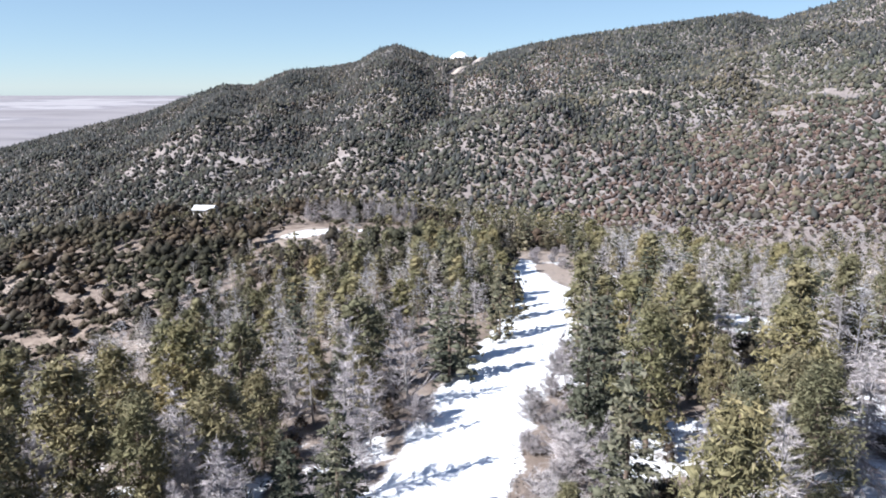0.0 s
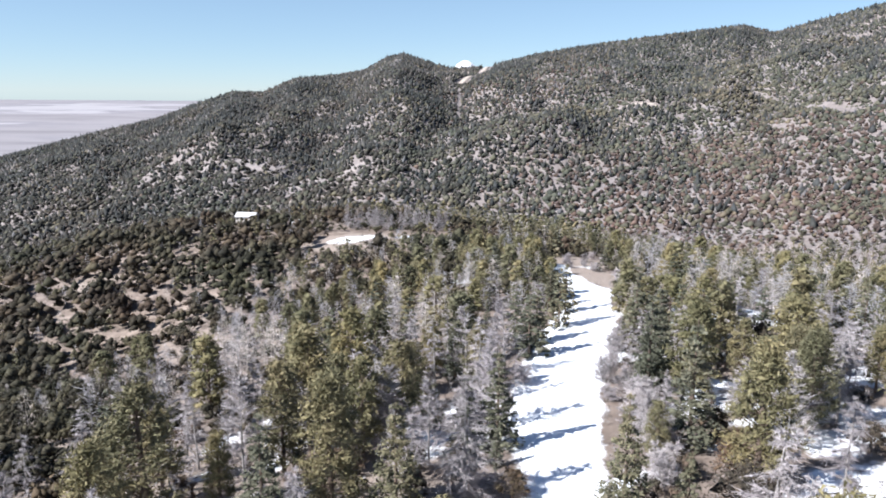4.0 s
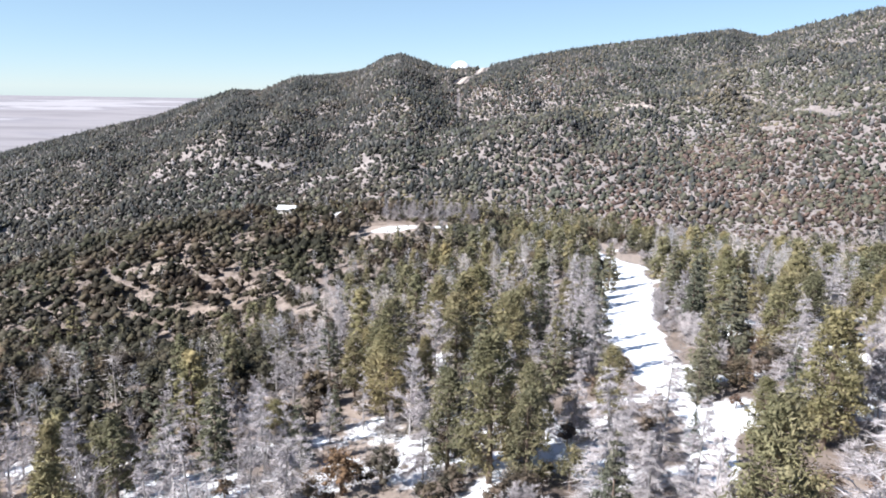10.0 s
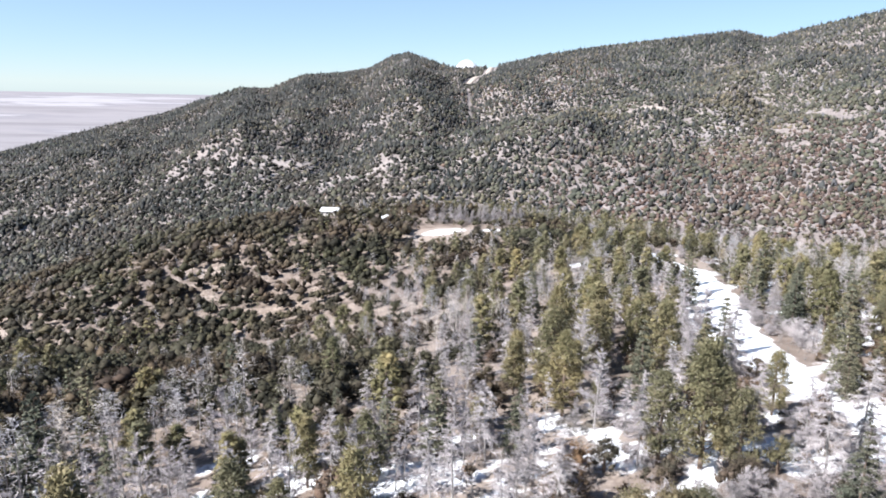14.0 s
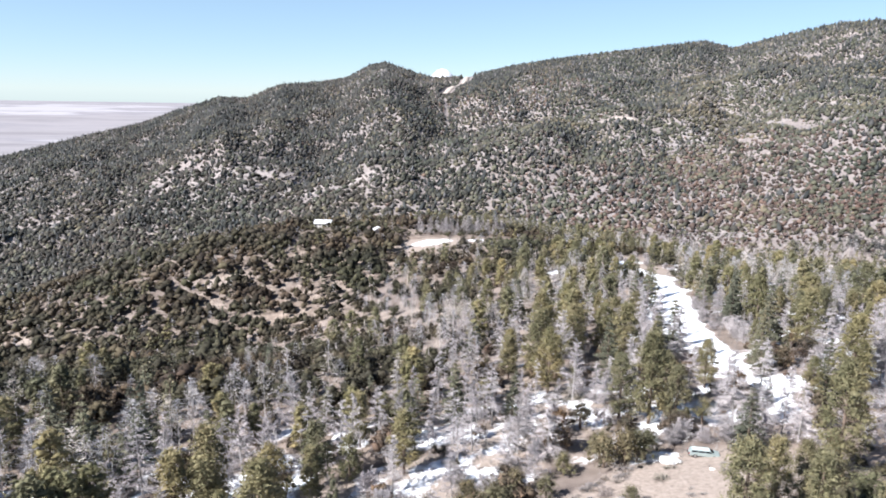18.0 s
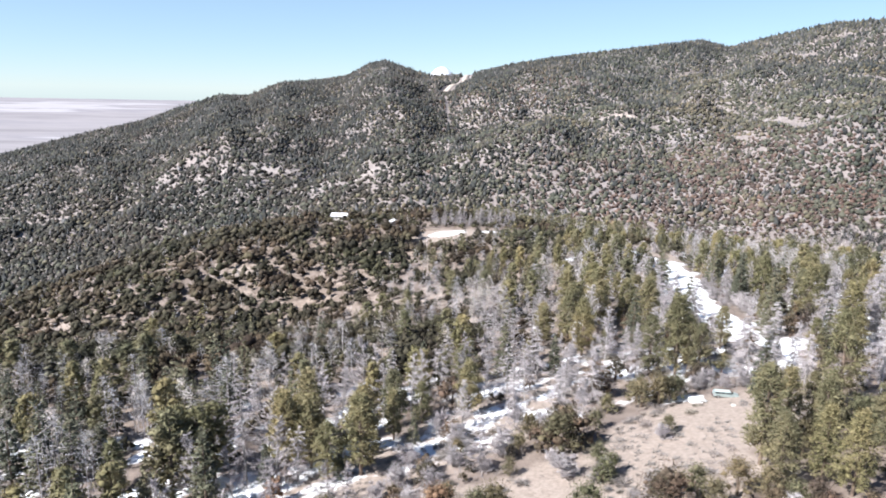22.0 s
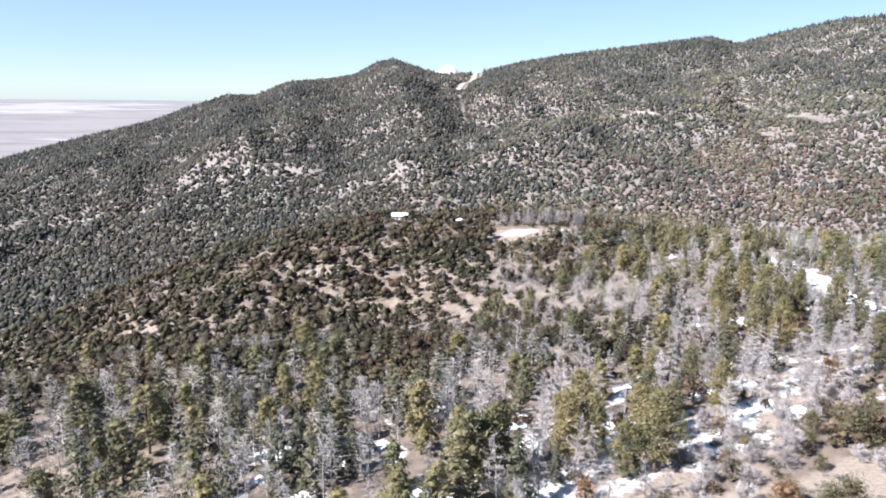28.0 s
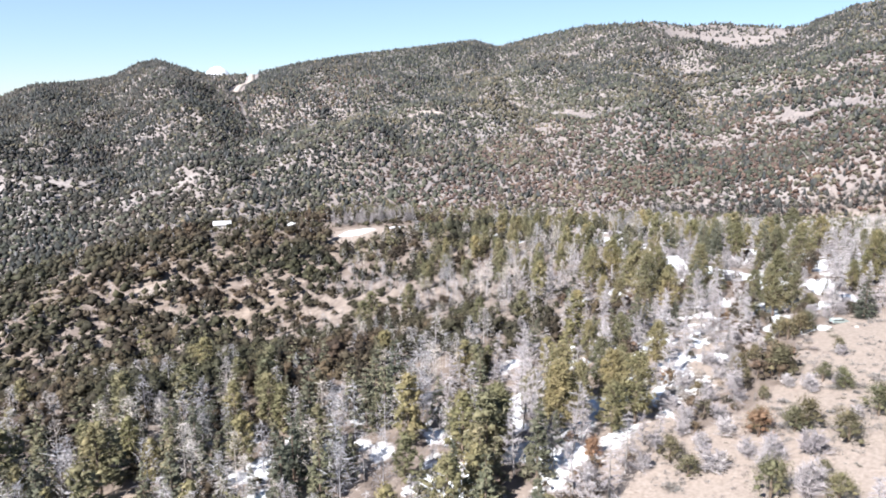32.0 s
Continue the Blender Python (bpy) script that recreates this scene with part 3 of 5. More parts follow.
def juniper_shape(h, detail, wide=0.74):
    """Juniper or pinyon: a low, many-lobed crown that reaches nearly to the ground."""
    trunk = [tube([(0, 0, -0.3), (0.1, 0.05, h * 0.3), (0.05, 0.1, h * 0.6)], (h * 0.04, h * 0.03, 0.03), 5)]
    n = int(9 + 12 * detail)
    f, ang = rng.rand(n) ** 0.8, np.arange(n) * 2.4 + rng.normal(size=n) * 0.4
    rr = h * wide * 0.66 * rng.uniform(0.3, 1.0, n) * (1 - 0.75 * f)
    at = np.stack([np.cos(ang) * rr, np.sin(ang) * rr, h * (0.2 + 0.6 * f)], 1)
    for c in at[:5]:
        trunk.append(tube([(0.05, 0.05, h * 0.12), c * 0.6, c], (0.06, 0.04, 0.02), 3))
    r = h * wide * rng.uniform(0.2, 0.36, n)
    skin = around(at, r, int(24 + 52 * detail), 0.85, 0.3, 1.2)
    skin = skin[skin[:, 2] > 0.03 * h]
    return join(trunk), join([lumps(at, r * (0.5 if detail < 0.5 else 0.36), 0.3, 0.85, detail > 1.2), tufts(skin, h * (0.056 - 0.024 * detail), 0.1, 1.35, 0.38)])


def shrub_shape(h, wide=0.9):
    """A low leafless bush: a rounded haze of fine twigs from one root."""
    n = 300
    d = np.abs(rng.normal(size=(n, 3))) * np.where(rng.rand(n, 3) < 0.5, -1, 1)
    d[:, 2] = np.abs(d[:, 2]) * 0.9 + 0.1
    d /= np.linalg.norm(d, axis=1)[:, None]
    d *= h * rng.uniform(0.7, 1.05, (n, 1)) * (wide, wide, 0.85)
    base = d * rng.uniform(0.1, 0.7, (n, 1)) - (0, 0, 0.05)
    w = np.cross(d, rng.normal(size=(n, 3)))
    w *= 0.03 / (np.linalg.norm(w, axis=1)[:, None] + 1e-9)
    v = np.stack([base - w, base + w, base + d * rng.uniform(0.25, 0.45, (n, 1))], 1).reshape(-1, 3)
    return v, np.arange(len(v)).reshape(-1, 3)


# trees that stand out, by stand: x, y, height
PINES_A = ((-38, 54, 17.5), (-36, 0, 19.5), (-36, -45, 13.7), (-39, -60, 12.6), (-26, -56, 15.0), (-44, -58, 12), (-33, -50, 13), (-37, -64, 13), (-30, -42, 11), (4, 0, 18), (-106, -28, 16.5), (-141, -26, 19), (-117, 21, 9.3), (-120, -8, 11.9),
           (-168, 6, 13), (-94, -7, 9.7), (-100, -14, 11.5), (-50, 28, 16.3), (-44, 46, 10.3), (-33, 70, 13.7), (-22, 78, 12.8), (17, 37, 17.6))
PINES_B = ((23, 73, 16.5), (26, 56, 13.8), (38, 66, 13.6), (-28, 59, 15.1), (-36, 62, 20), (-30, 98, 15.4), (-47, 113, 16), (-95, 144, 15), (-112, -28, 12), (-117, -15, 19),
           (-137, -23, 17.5), (-142, -17, 16.5), (-216, 4, 15.6), (-230, 19, 11.6), (-182, 214, 14), (-205, 215, 14))
FIRS_A = ((0, 27, 16), (25, 114, 17.8), (26, 16, 15.7), (-124, -25, 9.5), (-110, -28, 7.3), (-3, 21, 10.3), (20, 82, 18.5), (22, 12, 16), (11, 129, 15.9), (-1, 114, 15.4),
          (-36, 162, 14.3), (64, 126, 16.4), (75, 113, 13.9), (78, 138, 13.9), (71, 108, 16), (4, 117, 14.5), (1, 202, 15), (-18, 71, 8.2), (15, 143, 14), (29, 98, 16))
BARES_A = ((-24, -10, 16.5), (-76, 26, 15.5), (-74, 140, 14.5), (19, 25, 14.3), (-21, 47, 11.3), (-62, 98, 16), (-10, 66, 16), (-65, 126, 16), (-125, -17, 17), (-169, -18, 16),
           (-160, -18, 15.5), (-67, 102, 14), (15, 62, 8), (16, 58, 7), (-58, 95, 15))
JUNIPERS_A = ((-70.5, -33.5, 9.4), (-50, -15, 6.9), (-44, -17, 6.4), (-64, -44, 4.6), (-50, -32, 4.0), (-74, -25, 6.4), (-88, -27, 4.0), (-57, -54, 4.2), (-27, -4, 6.4), (-85, -53, 7.4),
              (-84, -61, 7.4), (-92, -48, 6.6), (-111, -45, 6.0), (-112, -51, 5.5), (-87, -52, 6.6), (-72, -58, 8.0), (-107, -65, 9.0), (-100, -72, 6.2), (-96, -66, 4.0), (-78, -66, 5.0), (-66, -46, 5.0), (-60, -55, 5.2), (-55, -56, 6.0), (-50, -58, 6.5), (-157, 411, 4.2), (-143, 412, 3.6), (-161, 419, 5.0), (-152, 413, 4.6), (-145, 409, 5.0), (-138, 418, 5.5), (-50, -17.5, 7), (-46.5, -18, 7.5), (-42.5, -16.5, 6.5), (-57, -18, 5), (-65.5, -40.5, 5.5), (-61.5, -25.5, 5), (-77, -30, 4.5), (-66, -22, 5.5), (-80, -38, 4))


PINES_C = ((-41, 3, 15), (-32, -3, 13), (-30, 8, 13), (-23, 66, 15.5), (-106, 165, 15), (29, 92, 13.8), (42, 78, 10.1), (-19, 96, 11.5), (-17, 18, 11.7), (-3, 1, 10.1), (-29, 38, 18.5), (-51, 139, 17), (-218, 218, 16), (-188, 215, 15), (-124, 21, 12.6), (-104, 12, 8.8), (-95, 15, 11.9), (-84, 7, 12.2),
           (-149, -3, 17.8), (-106, -19, 14.9), (-84, -8, 12.6), (-173, 22, 13.6), (-50, 39, 19), (-155, -17, 11.8), (-121, -21, 17.6), (-206, 232, 16), (-184, 9, 14.3), (-204, 199, 17))
FIRS_B = ((-64, 61, 14.6), (12, 150, 13.3), (-10, 50, 5.6), (17, 77, 18.5), (-10, 4, 6.3), (-82, 22, 9.5), (-61, 12, 10.9), (-101, 25, 10.8), (23, 90, 13.7), (-96, -17, 7.4), (-205, 6, 12), (-73, 14, 15), (-35, 32, 16.5))
BARES_B = ((-56, 67, 13.6), (-61, 133, 16), (-23, 55, 9.3), (9, 53, 8.2), (-73, 151, 16.5), (-42, 16, 9.9), (-71, 51, 12.9), (-76, -20, 10), (-71, -3, 14.7), (-63, -7, 13.1), (-168, -12, 18), (-181, -7, 16.4), (-195, 4, 14.6), (-154, -1, 14.9),
           (-172, -6, 17), (-162, -11, 12.3), (-190, -1, 13), (-238, 16, 9.7), (-179, 48, 8.5), (-116, 4, 16.6))
PINES_D = ((-88, 11, 10.6), (-66, 20, 8.0), (-84, 61, 12.7), (-57, 44, 12.0), (-97, 68, 12.8), (-55, 55, 11.6), (-116, -21, 16.0), (-100, -7, 13.4))
FIRS_C = ((-81, 15, 12.2), (-92, 37, 8.2), (1, 106, 16), (-27, -21, 13.4), (-58, 26, 8.4))
BARES_C = ((-69, 16, 12.7), (-66, 14, 13.3), (-64, 17, 11.0), (-58, 20, 10.5), (-44, 3, 13.0), (-67, 38, 14.7), (-82, 9, 13.5), (-72, 6, 8.5), (-59, 3, 11.8), (-84, -73, 10.0), (-18, -6, 17), (-31, 28, 13.1), (-18, 6, 12.2), (-62, -19, 10), (-74, -7, 12.0), (-61, -2, 11.1), (-86, -15, 11.5), (-125, -13, 17), (-136, -29, 16))
PINES_D += ((-41, 82, 17), (-122, 18, 11.7), (-105, 10, 11.1), (-93, 9, 12.3), (-112, 410, 9), (-104, 404, 8), (-96, 399, 10), (-90, 393, 9), (-84, 386, 8), (-109, 418, 11), (-99, 410, 10), (-170, 434, 8), (-120, 412, 7))
BARES_C += ((-52, 61, 13), (-132, 26, 14.5), (-134, 22, 13.1), (-101, 18, 12.4), (-121, 33, 12.0), (-112, 24, 13.3), (-127, 36, 11.1), (-142, 29, 13.9), (-136, 40, 11.5), (-90, 14, 12.2), (-78, 8, 11.7), (-128, 434, 10), (-120, 436, 9), (-125, 430, 11), (-118, 426, 12), (-160, 438, 8), (-168, 441, 9), (-176, 432, 8), (-140, 441, 10), (-110, 428, 10))
BROWNS = ((-126, 47, 7.3), (-116, 50, 7.4), (-142, 56, 7.7), (-150, 50, 7.5), (-103, 33, 6.6), (-126, 61, 7.4), (-174, 86, 9.3), (-146, 79, 8.8), (-168, 93, 9.6), (-134, 48, 6.5), (-110, 43, 6.5), (-118, 40, 6), (-108, 30, 5.5), (-98, 27, 5.5), (-140, 66, 7.5), (-156, 66, 8), (-133, 71, 7.5), (-114, 28, 5), (-100, 34, 9.0), (-91, 29, 9.5), (-49, 2, 6.3), (-76, 57, 7.7), (-117, 66, 9.0), (-105, 73, 9.3), (-95, 20, 5.4), (-79, 18, 6.4), (-78, 37, 7.2), (-65, 45, 7.7), (-126, 70, 7.9), (-53, 32, 5.9), (-85, 46, 7), (-70, 28, 6), (-62, 30, 5.5), (-97, 44, 8), (-88, 19, 5.5), (-110, 54, 8))
RUSTS = ((-54, 1, 6.7), (-121, -34, 5.6), (-93, -49, 7.0))


def scatter(x0, x1, y0, y1, gap, keep, seed):
    """Points about gap apart on a shaken lattice, thinned by keep(x, y)."""
    r = np.random.RandomState(seed)
    gxs, gys = np.meshgrid(np.arange(x0, x1, gap), np.arange(y0, y1, gap))
    px = (gxs + r.uniform(-0.48, 0.48, gxs.shape) * gap).ravel()
    py = (gys + r.uniform(-0.48, 0.48, gxs.shape) * gap).ravel()
    ok = r.rand(len(px)) < keep(px, py)
    return px[ok], py[ok]


def open_land(x, y):
    """1 where trees may stand: off the road, the clearings and the house's yard."""
    ok = (road_gap(x, y) > 1.6 + 1.4 * (y < 70)) & (sand_at(x, y) < 0.42)
    ok &= (np.hypot((x + 150), (y - 425)) > 9) & (np.hypot((x + 101), (y - 371)) > 6)
    ok &= (np.hypot(x + 41, y + 17) > 5) & (np.hypot(x + 33, y + 18) > 5)
    return ok * (1.0 - 0.74 * (glade(x, y) > 0.58))


STATIONS = ((0, 0, 38), (-10, -20, 40), (-20, -52, 42), (-40, -73, 50), (-70, -84, 55), (-82, -110, 58), (-87, -135, 60), (-107, -147, 60), (-130, -147, 60), (-156, -145, 60), (-199, -141, 60))


def reach_of(x, y):
    """Distance from the nearest of some stations along the walk that overlook a place; large where none does."""
    best = np.full(np.shape(x), 9999.0)
    for k, (sx, sy, blind) in enumerate(STATIONS):
        f, side = y - sy, x - sx
        lo, hi = (0.66, 0.66) if k < 10 else (0.68, 1.45)
        ok = (f > blind) & (side > -lo * f - 12) & (side < hi * f + 12)
        best = np.minimum(best, np.where(ok, np.hypot(f, side), 9999.0))
    return best


def path_gap(x, y):
    """Plain distance from the nearest station of the walk."""
    return min(math.hypot(x - sx, y - sy) for sx, sy, _ in STATIONS)


spots = {"pine": [], "fir": [], "bare": [], "juniper": [], "olive": [], "rust": [], "aspen": []}
taken = []
for kind, rows in (("pine", PINES_A + PINES_B + PINES_C + PINES_D), ("fir", FIRS_A + FIRS_B + FIRS_C), ("bare", BARES_A + BARES_B + BARES_C), ("olive", JUNIPERS_A), ("rust", RUSTS), ("juniper", BROWNS)):
    for x, y, h in rows:
        spots[kind].append((x, y, h))
        taken.append((x, y, 2.6 if kind == "olive" else 3.4))
taken = np.array(taken)
def flank_at(x, y):
    """1 on the juniper-grown flank of the spur and beyond it, 0 in the tall woods."""
    return np.clip(step(0, 60, -(x + 38 + 0.15 * (y - 100))) * step(20, 82, y + 0.12 * (x + 200)) + step(255, 330, y) * (x < -40), 0, 1)


def room(x, y):
    return open_land(x, y) * (1 - 0.24 * thin_wood(x, y)) * (1 - 0.25 * strip(x, y)) * (1 - 0.30 * blob(x, y, 26, 34, 20, 34)) * (reach_of(x, y) < 9000) * (0.60 + 0.40 * step(0.33, 0.55, fbm(x / 20, y / 20, 14, 2)))


woods = scatter(-520, 330, -85, 500, 4.7, lambda x, y: room(x, y) * (flank_at(x, y) < 0.5), 5)
slopes = scatter(-520, 330, -85, 500, 5.7, lambda x, y: room(x, y) ** 0.5 * (flank_at(x, y) >= 0.5), 6)
px, py = np.concatenate([woods[0], slopes[0]]), np.concatenate([woods[1], slopes[1]])
free = np.ones(len(px), bool)
for x, y, r in taken:
    free &= np.hypot(px - x, py - y) > r
px, py = px[free], py[free]
gap_here = step(0.42, 0.34, fbm(px / 9, py / 9, 64, 2))  # bare ground between the bushes of the flank
flank = flank_at(px, py)
bushy_land = rng.rand(len(px)) > np.where(flank > 0.5, 0.07 + 0.34 * gap_here, 0.16 + 0.3 * gap_here + (0.40 - 0.20 * (px > 5) - 0.28 * (((px > -70) & (px < 0) & (py > 25)) | ((px < -25) & (py > 3)))) * (px > -135) * (py < 115) + 0.22 * (px > -78) * (px < 4) * (py > -8) * (py < 75) + 0.25 * (px > 4) * (px < 40) * (py < 48))
lowly = ~bushy_land & (flank < 0.5) & (rng.rand(len(px)) < 0.85)
for x, y in zip(px[lowly], py[lowly]):
    spots["juniper"].append((x, y, 2.0 + 3.4 * rng.rand()))
px, py, flank = px[bushy_land], py[bushy_land], flank[bushy_land]
right = step(-5, 25, px - 0.12 * py)
u, g = rng.rand(len(px)), fbm(px / 30, py / 30, 40, 2)
for x, y, fl, ri, a, n in zip(px, py, flank, right, u, g):
    share = np.array((0.19, 0.12, 0.55, 0.14)) * (1 - fl) * (1 - ri) + np.array((0.27, 0.29, 0.38, 0.06)) * ri * (1 - fl) + np.array((0.05, 0.03, 0.12, 0.80)) * fl
    if x < -120 and fl < 0.5:
        share = np.array((0.08, 0.42, 0.45, 0.05)) * (1 - fl) + np.array((0.05, 0.03, 0.12, 0.80)) * fl
    share[2] *= (0.4 + 1.6 * n) * (1.5 if y > 20 and x > -130 else 1.0)
    if y > 190 and -75 < x < 60:
        share = np.array((0.32, 0.12, 0.22, 0.34))
    if 5 < x < 60 and y < 75:
        share *= (1.1, 0.35, 1.3, 1.0)
    if thin_wood(x, y) > 0.4:
        share *= (0.45, 0.6, 1.15, 1.25)
    if glade(x, y) > 0.45 or strip(x, y) > 0.6:
        share = np.array((0.13, 0.05, 0.68, 0.14))
    share[3] += 0.45 * float(step(110, 220, y)) * (x < 40)
    share /= share.sum()
    kind = ("pine", "fir", "bare", "juniper")[int(np.searchsorted(np.cumsum(share), a * 0.9999))]
    lo, hi = {"pine": (8.5, 16.5), "fir": (8, 16), "bare": (8.5, 15), "juniper": (5.6, 10.0)}[kind]
    tall = lo + (hi - lo) * rng.rand()
    if kind == "juniper":
        tall *= (1.22 if fl > 0.5 else 1.0) * (1 - 0.38 * float(thin_wood(x, y)))
    if kind != "juniper":
        tall *= 1.0 + 0.16 * float(step(130, 80, y))
        tall *= 0.8 if fl > 0.6 else 1.0
    if kind in ("pine", "fir") and -135 < x < 0 and y < 110 and rng.rand() < 0.50:
        kind, tall = ("bare", tall) if rng.rand() < 0.6 else ("juniper", 3.0 + 3 * rng.rand())
    if kind == "bare" and -62 < x < -15 and -80 < y < -26:  # green trees at the near end of the clearing
        kind, tall = "olive", 5.0 + 3.5 * rng.rand()
    if -24 < x < -7 and 28 < y < 125:  # the wood stands tall along the snowy road
        kind, tall = ("fir" if rng.rand() < 0.45 else "pine") if kind == "juniper" else kind, 11.5 + 6 * rng.rand()
    if math.hypot((x + 62) / 30, (y - 312) / 12) < 1 or math.hypot((x + 140) / 26, (y - 400) / 30) < 1:
        kind, tall = "juniper", 3.0 + 2.4 * rng.rand()
    if 300 < y < 385 and -85 < x < 25:
        kind, tall = "juniper", (2.4 + 2.0 * rng.rand()) if y < 332 else 3.4 + 2.6 * rng.rand()
    tall *= 0.62 if rng.rand() < 0.18 else 1.0
    if not (5 < x < 14 and 60 < y < 84):  # the verge of the road stays open
        spots[kind].append((x, y, tall))

cx, cy = scatter(-118, -42, 58, 150, 6.5, lambda x, y: 0.62 * open_land(x, y), 15)  # low brown bushes under the open wood
for x, y in zip(cx, cy):
    if np.hypot(taken[:, 0] - x, taken[:, 1] - y).min() > 2.5:
        spots["juniper"].append((x, y, 3.2 + 2.6 * rng.rand()))

for k in range(34):  # a screen of pale aspens behind the far clearing
    spots["aspen"].append((-72 + 1.75 * k + rng.uniform(-2.5, 2.5), 364 - 0.2 * k + rng.uniform(-7, 7), rng.uniform(9, 14.5)))

KINDS = {
    "pine": ("pine_tree", pine_shape, BARK, PINE, "tall olive-green ponderosa pine with a ragged crown, on the wooded slope", 15.0),
    "fir": ("fir_tree", fir_shape, BARK, FIR, "grey-green fir with tiered drooping branches, on the wooded slope", 14.0),
    "bare": ("bare_tree", bare_shape, GREY_BARK, TWIGS, "leafless grey tree with a haze of fine twigs", 13.0),
    "juniper": ("juniper_tree", juniper_shape, BARK, JUNIPER, "rounded dark olive juniper with branches down to the ground", 6.0),
}
KINDS["olive"] = ("juniper_tree", juniper_shape, BARK, OLIVE, "rounded olive-green juniper on the open sandy ground", 6.0)
KINDS["rust"] = ("juniper_tree", juniper_shape, BARK, RUST, "rust-brown dying juniper at the edge of the wood", 6.0)
KINDS["aspen"] = ("aspen_tree", bare_shape, GREY_BARK, TWIGS, "leafless pale grey aspen in a screen behind the far clearing", 13.0)
LIMIT = {"aspen": 40, "rust": 9, "olive": 90, "pine": 290, "fir": 290, "bare": 290, "juniper": 240}


def stand(kind):
    """Plants the trees of one kind: the nearest as things, and gives back the others."""
    name, shape, bark, leaf, label, size = KINDS[kind]
    rows = sorted(spots[kind], key=lambda s: float(reach_of(np.array(s[0]), np.array(s[1]))))
    near, others = rows[:LIMIT[kind]], rows[LIMIT[kind]:]
    models = []
    for v in range(13):
        wood, crown = shape(size, 1.0 if v < 5 else (0.45 if kind == "pine" else 0.25) if v < 9 else 1.5)
        models.append((mesh_of(name + "_trunk", *wood, bark), mesh_of(name + "_crown", *crown, leaf)))
    made = {}
    for k, (x, y, h) in enumerate(near):
        v = 9 + int(rng.randint(4)) if path_gap(x, y) < {"pine": 64, "olive": 72}.get(kind, 50) else int(rng.randint(5)) if k < LIMIT[kind] * 0.26 else 5 + int(rng.randint(4))
        if kind == "juniper" and h < 4.6:  # low bushes need no fine model
            v = 5 + v % 4
        s = h / size
        z = float(ground_z(np.array([x]), np.array([y]))[0])
        m = Matrix.LocRotScale((x, y, z - 0.1), Euler((0, 0, rng.uniform(0, 6.28))), (s * rng.uniform(0.9, 1.15), s * rng.uniform(0.9, 1.15), s))
        if v in made:
            copy_thing(made[v], m @ Matrix.Diagonal((*(1 / c for c in made[v].scale), 1)))
            continue
        tree = tagged(new(name), label, "tree", name.replace("_", " ") + "s of the near slope")
        tree.empty_display_size = 0.5
        put("trunk", models[v][0], tree)
        put("crown", models[v][1], tree, "bare grey twigs" if kind in ("bare", "aspen") else "")
        tree.matrix_basis = m
        made[v] = tree
    return others


def planted(models, xs, ys, hs, size, seed, sink=0.1):
    """Many small models, turned and sized, as one pair of arrays."""
    r = np.random.RandomState(seed)
    zs = ground_z(xs, ys) - sink
    pick = r.randint(len(models), size=len(xs))
    ang = r.uniform(0, 6.283, len(xs))
    pieces = []
    for k, (v, f) in enumerate(models):
        w = np.nonzero(pick == k)[0]
        if not len(w):
            continue
        s = (hs[w] / size)[:, None]
        wide = s * r.uniform(0.85, 1.25, (len(w), 1))
        c, q = np.cos(ang[w])[:, None], np.sin(ang[w])[:, None]
        x = (v[None, :, 0] * c - v[None, :, 1] * q) * wide + xs[w][:, None]
        y = (v[None, :, 0] * q + v[None, :, 1] * c) * wide + ys[w][:, None]
        z = v[None, :, 2] * s + zs[w][:, None]
        faces = np.asarray(f)[None] + (np.arange(len(w)) * len(v))[:, None, None]
        tone = np.repeat(r.rand(len(w)), len(v))
        pieces.append((np.stack([x, y, z], -1).reshape(-1, 3), faces.reshape(-1, 3), tone))
    return join(pieces)


def stuff_of(name, arrays, mat, label, category):
    """One joined stand of plants, each with a tone of its own."""
    v, f, tone = arrays
    me = mesh_of(name, v, f, mat)
    me.attributes.new("tone", "FLOAT", "POINT").data.foreach_set("value", tone.astype(np.float32))
    return tagged(new(name, me), label, category, kind="stuff")


def small_juniper(h=6.0, n=7):
    f, ang = rng.rand(n) ** 0.8, np.arange(n) * 2.4 + rng.normal(size=n) * 0.4
    rr = h * 0.44 * rng.uniform(0.3, 1.0, n) * (1 - 0.7 * f)
    at = np.stack([np.cos(ang) * rr, np.sin(ang) * rr, h * (0.2 + 0.42 * f)], 1)
    r = h * rng.uniform(0.24, 0.38, n)
    if n < 9:
        return join([lumps(at, r * 0.8, 0.3, 0.9, True), tufts(around(at, r, 9, 0.9, 0.75, 1.2), h * 0.057, 0.1, 1.2, 0.55)])
    return join([lumps(at, r * 0.52, 0.35, 0.85, True), tufts(around(at, r * 0.9, 20, 0.85, 0.5, 1.15), h * 0.046, 0.1, 1.2, 0.55)])


def small_pine(h=14.0, n=12):
    at, wide = pine_masses(h, n, rng.uniform(0.12, 0.25))
    at = at * (0.85, 0.85, 1)
    r = h * rng.uniform(0.06, 0.10, n) * (12 / n) ** 0.4
    return join([tube([(0, 0, -0.3), (0, 0, h * 0.9)], (0.2, 0.04), 4), lumps(at, r * 0.75, 0.35, 0.8, True), tufts(around(at, r, 9, 0.85, 0.5, 1.3), h * 0.030, 0.2, 1.3, 0.5)])


